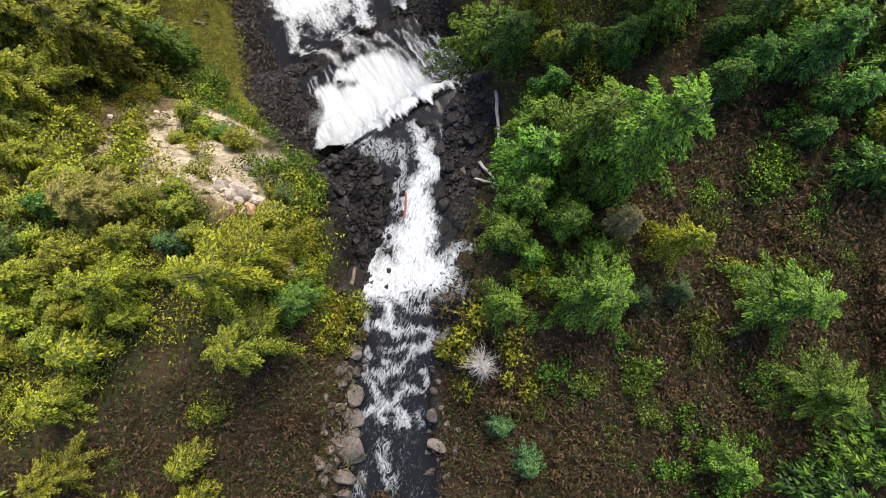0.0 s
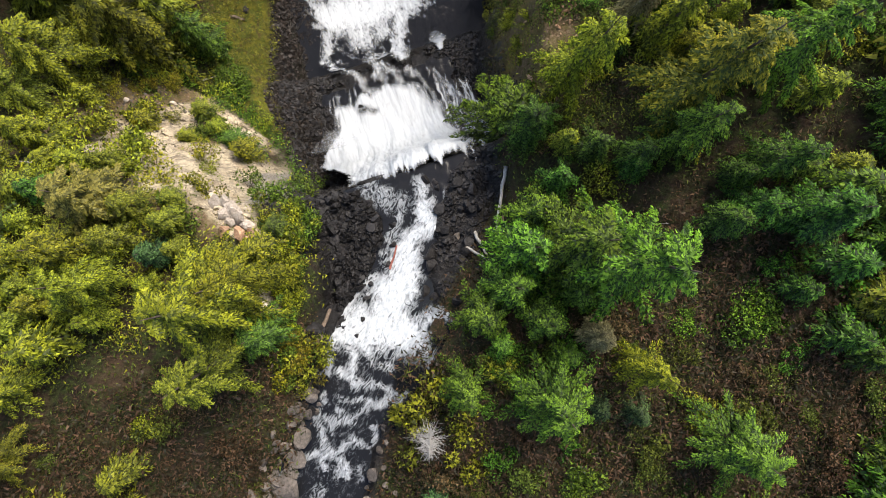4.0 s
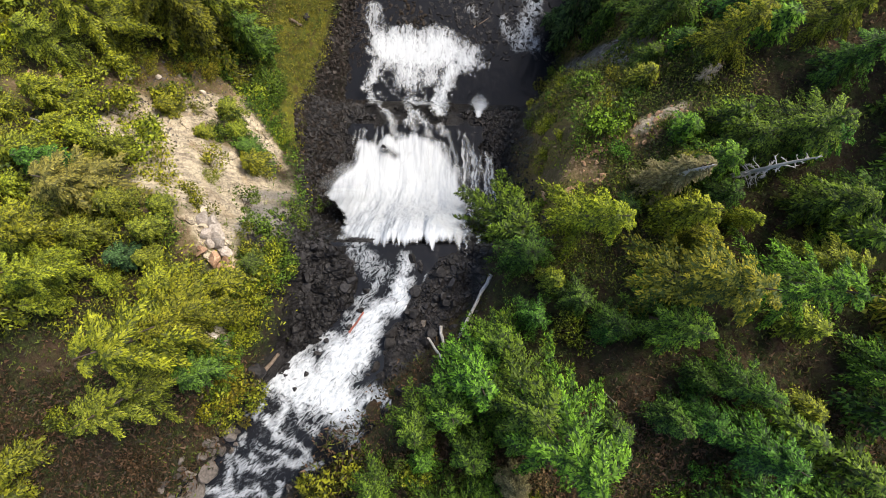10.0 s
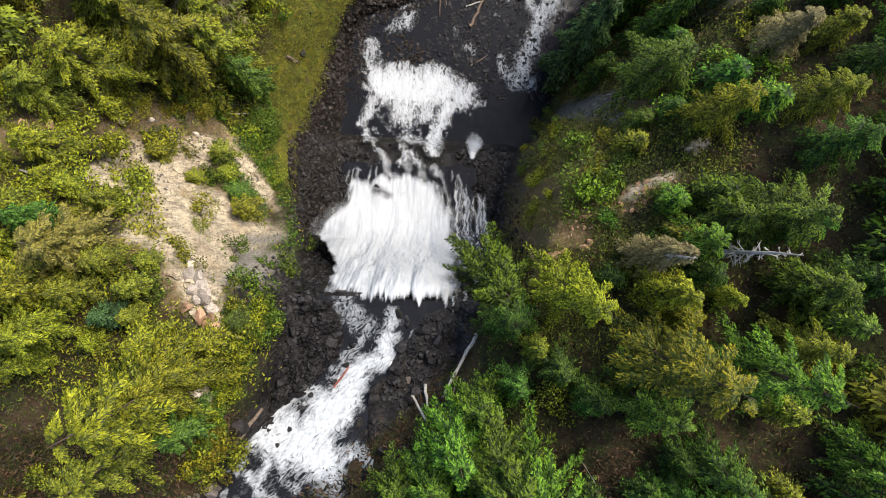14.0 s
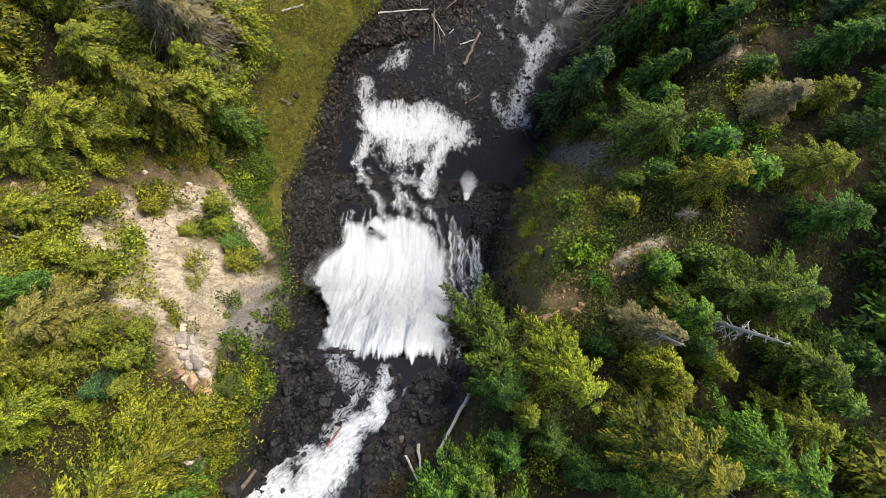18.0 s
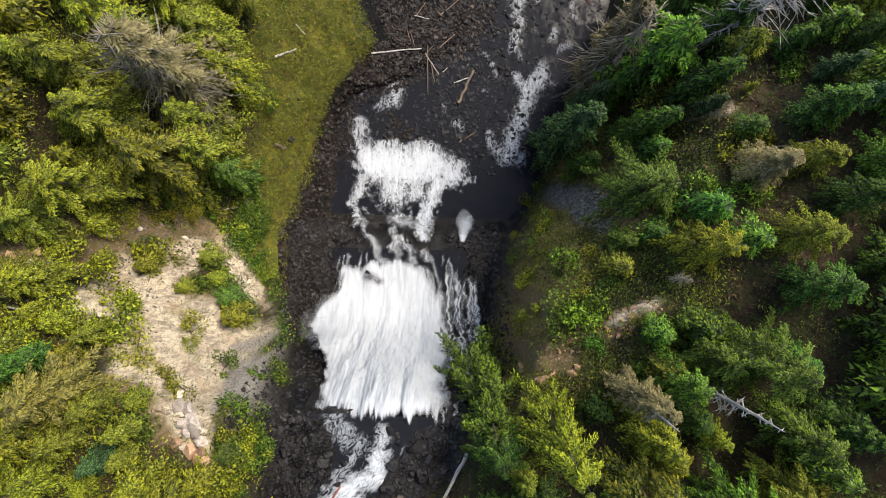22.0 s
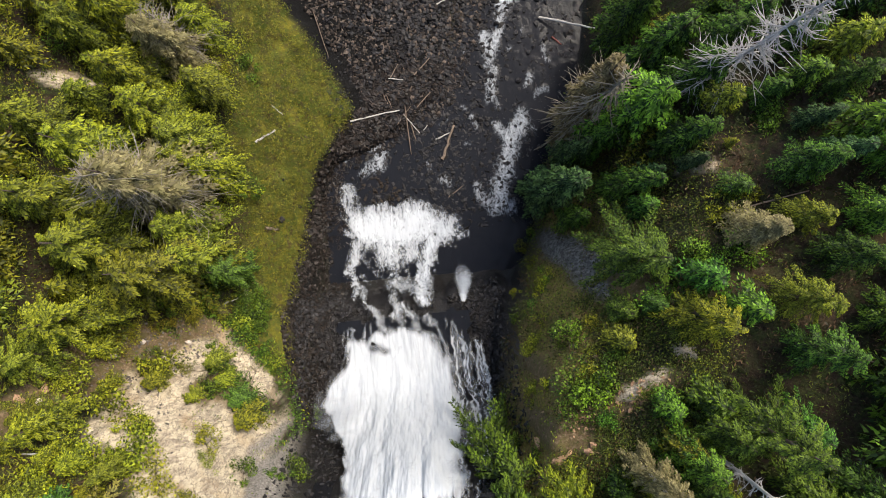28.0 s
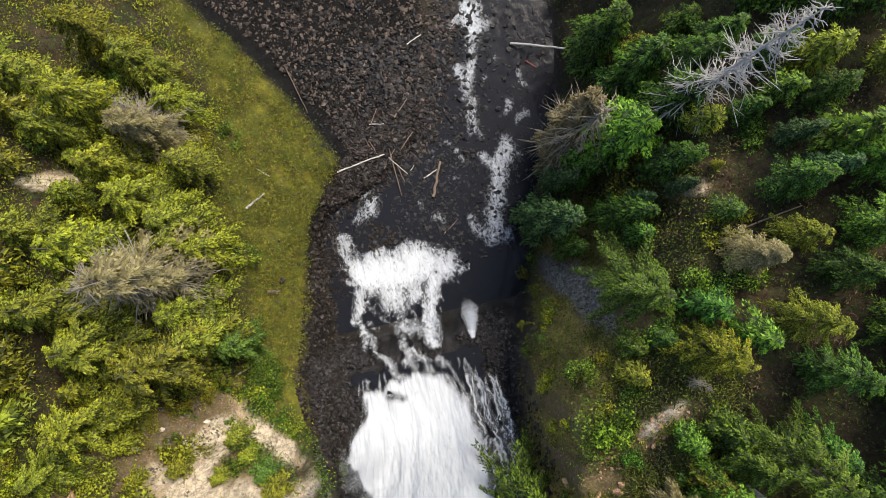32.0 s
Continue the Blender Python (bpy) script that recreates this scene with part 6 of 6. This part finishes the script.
for _ in range(6000):
    if count >= 130:
        break
    x, y = bush.uniform(-56, 40), bush.uniform(-54, 66)
    left = x < 0
    if not left and bush.random() < 0.62:
        continue
    xs = stations(np.array([y]))[0][0]
    if xs[4] - 1.2 < x < xs[6] + 0.5:
        continue
    z, s = land(np.array([x]), np.array([y]))
    if s["dirt"][0] > 0.4 and bush.random() < 0.6:
        continue
    if s["grass"][0] > 0.25 or s["bare"][0] > 0.35 or s["wet"][0] > 0.3 or s["gravel"][0] > 0.3:
        continue
    if left and y < -22 and bush.random() < 0.8:
        continue
    r = bush.random()
    m, lab = (M_BUSH, BG) if r < 0.36 else (M_BUSHO, BO) if r < 0.68 else (M_LIME, "yellow-green leafy shrub on the slope") if r < 0.92 else (M_BUSHY, BY)
    if not left and m is not M_BUSHO:
        m, lab = (M_FIR, "dark green leafy shrub under the conifers") if r < 0.7 else (M_MID, BG)
    shrub(m, x, y, bush.uniform(2.6, 5.6), lab)
    count += 1


def brush_field(name, label, n, seed, material, keep, size, leaves=9, high=0.5, blade=1.0, area=(-66, 68, -76, 84)):
    """Low growth that nobody could count: tufts of small blades over the ground."""
    rs = np.random.default_rng(seed)
    X, Y = rs.uniform(area[0], area[1], n), rs.uniform(area[2], area[3], n)
    Z, s = land(X, Y)
    xs = stations(Y)[0]
    ok = keep(X, Y, s, xs, rs)
    X, Y, Z = X[ok], Y[ok], Z[ok]
    m = len(X) * leaves
    big = np.repeat(size * rs.uniform(0.6, 1.5, len(X)), leaves)
    P = np.repeat(np.stack([X, Y, Z], -1), leaves, 0)
    P = P + rs.normal(size=(m, 3)) * np.array([1, 1, 0.25]) * big[:, None] * 0.6
    P[:, 2] += big * high * rs.random(m)
    A = rs.normal(size=(m, 3))
    A[:, 2] = np.abs(A[:, 2]) * 0.5
    A /= np.linalg.norm(A, axis=1)[:, None]
    S = np.cross(A, np.array([0, 0, 1.0]) + 0.5 * rs.normal(size=(m, 3)))
    S /= np.linalg.norm(S, axis=1)[:, None] + 1e-9
    ln = big * blade * rs.uniform(0.5, 1.1, m)
    me = leaf_mesh(name, P, A * ln[:, None], S, ln * 0.2, np.tile([0, 0, 1.0], (m, 1)), rs.random(m), material)
    return tagged(new(name, me), label, "undergrowth", kind="stuff")


def open_bank(X, Y, s, xs):
    return ((X < xs[:, 4] - 1.0) | (X > np.where(Y < -12, xs[:, 5] + 1.2, xs[:, 6] + 0.4))) & (s["grass"] < 0.4) & (s["bare"] < 0.5) & (s["dirt"] < 0.45) & (s["wet"] < 0.4) & (s["gravel"] < 0.4)


brush_field("undergrowth_brown", "brown twiggy undergrowth over the forest floor", 20000, 501, M_BROWN, lambda X, Y, s, xs, rs: open_bank(X, Y, s, xs) & (fbm(X * 0.12, Y * 0.12, 70) + 0.22 * (Y < -26) > 0.5), 0.9, 11, 0.5, 0.46)
brush_field("undergrowth_brush", "reddish-brown twiggy brush above the falls", 15000, 513, M_BROWN, lambda X, Y, s, xs, rs: open_bank(X, Y, s, xs), 1.1, 12, 0.9, 0.42, (-60, 60, -74, -24))
brush_field("undergrowth_green", "low green ferns and herbs over the slopes", 19000, 502, M_FERN, lambda X, Y, s, xs, rs: open_bank(X, Y, s, xs) & (fbm(X * 0.12, Y * 0.12, 70) < 0.58), 0.9, 12, 0.6, 0.44)
brush_field("undergrowth_bright", "bright green leafy growth along the grass", 9000, 503, M_BUSH, lambda X, Y, s, xs, rs: open_bank(X, Y, s, xs) & (X < 0) & (Y > 8) & (fbm(X * 0.15, Y * 0.15, 71) > 0.42), 0.9, 18, 0.6, 0.4)
WALL = (7, 34, -14, 44)
brush_field("undergrowth_wall", "ferns and moss on the steep wall beside the fall", 17000, 507, M_FERN, lambda X, Y, s, xs, rs: (X > xs[:, 6] - 0.2) & (s["cliff"] < 0.55) & (s["bare"] + s["dirt"] < 0.4) & (X < xs[:, 8]) & (fbm(X * 0.3, Y * 0.3, 74) > 0.4), 0.9, 16, 0.6, 0.32, WALL)
brush_field("undergrowth_wall_bright", "yellow-green moss and ferns on the steep wall", 5000, 510, M_BUSH, lambda X, Y, s, xs, rs: (X > xs[:, 6] + 0.3) & (s["cliff"] < 0.55) & (s["bare"] + s["dirt"] < 0.4) & (X < xs[:, 8] + 2) & (fbm(X * 0.35, Y * 0.35, 76) > 0.52), 0.8, 16, 0.7, 0.32, WALL)
brush_field("undergrowth_wall_lush", "yellow-green brush clinging to the steep wall", 3200, 512, M_BUSHO, lambda X, Y, s, xs, rs: (X > xs[:, 6] + 0.2) & (s["cliff"] < 0.55) & (s["bare"] + s["dirt"] < 0.4) & (X < xs[:, 8] + 3) & (fbm(X * 0.28, Y * 0.28, 80) > 0.46), 1.0, 22, 0.8, 0.26, WALL)
brush_field("undergrowth_wall_brown", "dead brown ferns on the steep wall beside the fall", 5000, 508, M_BROWN, lambda X, Y, s, xs, rs: (X > xs[:, 6] - 0.4) & (s["cliff"] < 0.55) & (s["bare"] + s["dirt"] < 0.4) & (X < xs[:, 8]), 0.8, 9, 0.6, 0.5, WALL)
brush_field("undergrowth_cliff", "bright green growth hanging on the slope above the scree", 5000, 509, M_BUSH, lambda X, Y, s, xs, rs: (X < np.interp(Y, GRASS_Y, GRASS_L) + 1.0) & (s["gravel"] < 0.3) & (s["bare"] < 0.5) & (fbm(X * 0.25, Y * 0.25, 75) > 0.4), 0.8, 12, 0.6, 0.45, (-30, -17, -6, 20))
brush_field("undergrowth_lush", "dense yellow-green low brush on the sunny slope", 40000, 506, M_LIME, lambda X, Y, s, xs, rs: open_bank(X, Y, s, xs) & (X < -15) & (Y > -21) & (fbm(X * 0.2, Y * 0.2, 73) > 0.38), 1.1, 20, 1.0, 0.36)
brush_field("grass_slope", "olive-yellow grass and moss on the lower slope", 42000, 504, M_GRASS, lambda X, Y, s, xs, rs: (s["grass"] > 0.35) & (fbm(X * 0.6, Y * 0.6, 78) > 0.38), 0.7, 10, 0.5, 0.45, (-48, -8, 10, 96))
brush_field("grass_weeds", "green weeds scattered through the grass", 5000, 511, M_BUSH, lambda X, Y, s, xs, rs: (s["grass"] > 0.35) & (fbm(X * 0.3, Y * 0.3, 79) > 0.55), 0.6, 12, 0.6, 0.4, (-48, -8, 10, 96))
brush_field("slope_tufts", "sparse tufts on the bare slope", 40000, 505, M_BUSHO, lambda X, Y, s, xs, rs: ((s["bare"] > 0.3) & (fbm(X * 0.5, Y * 0.5, 72) > 0.58)) | ((s["dirt"] > 0.4) & (fbm(X * 0.5, Y * 0.5, 72) > 0.52)), 0.6, 10, 0.5, 0.5)
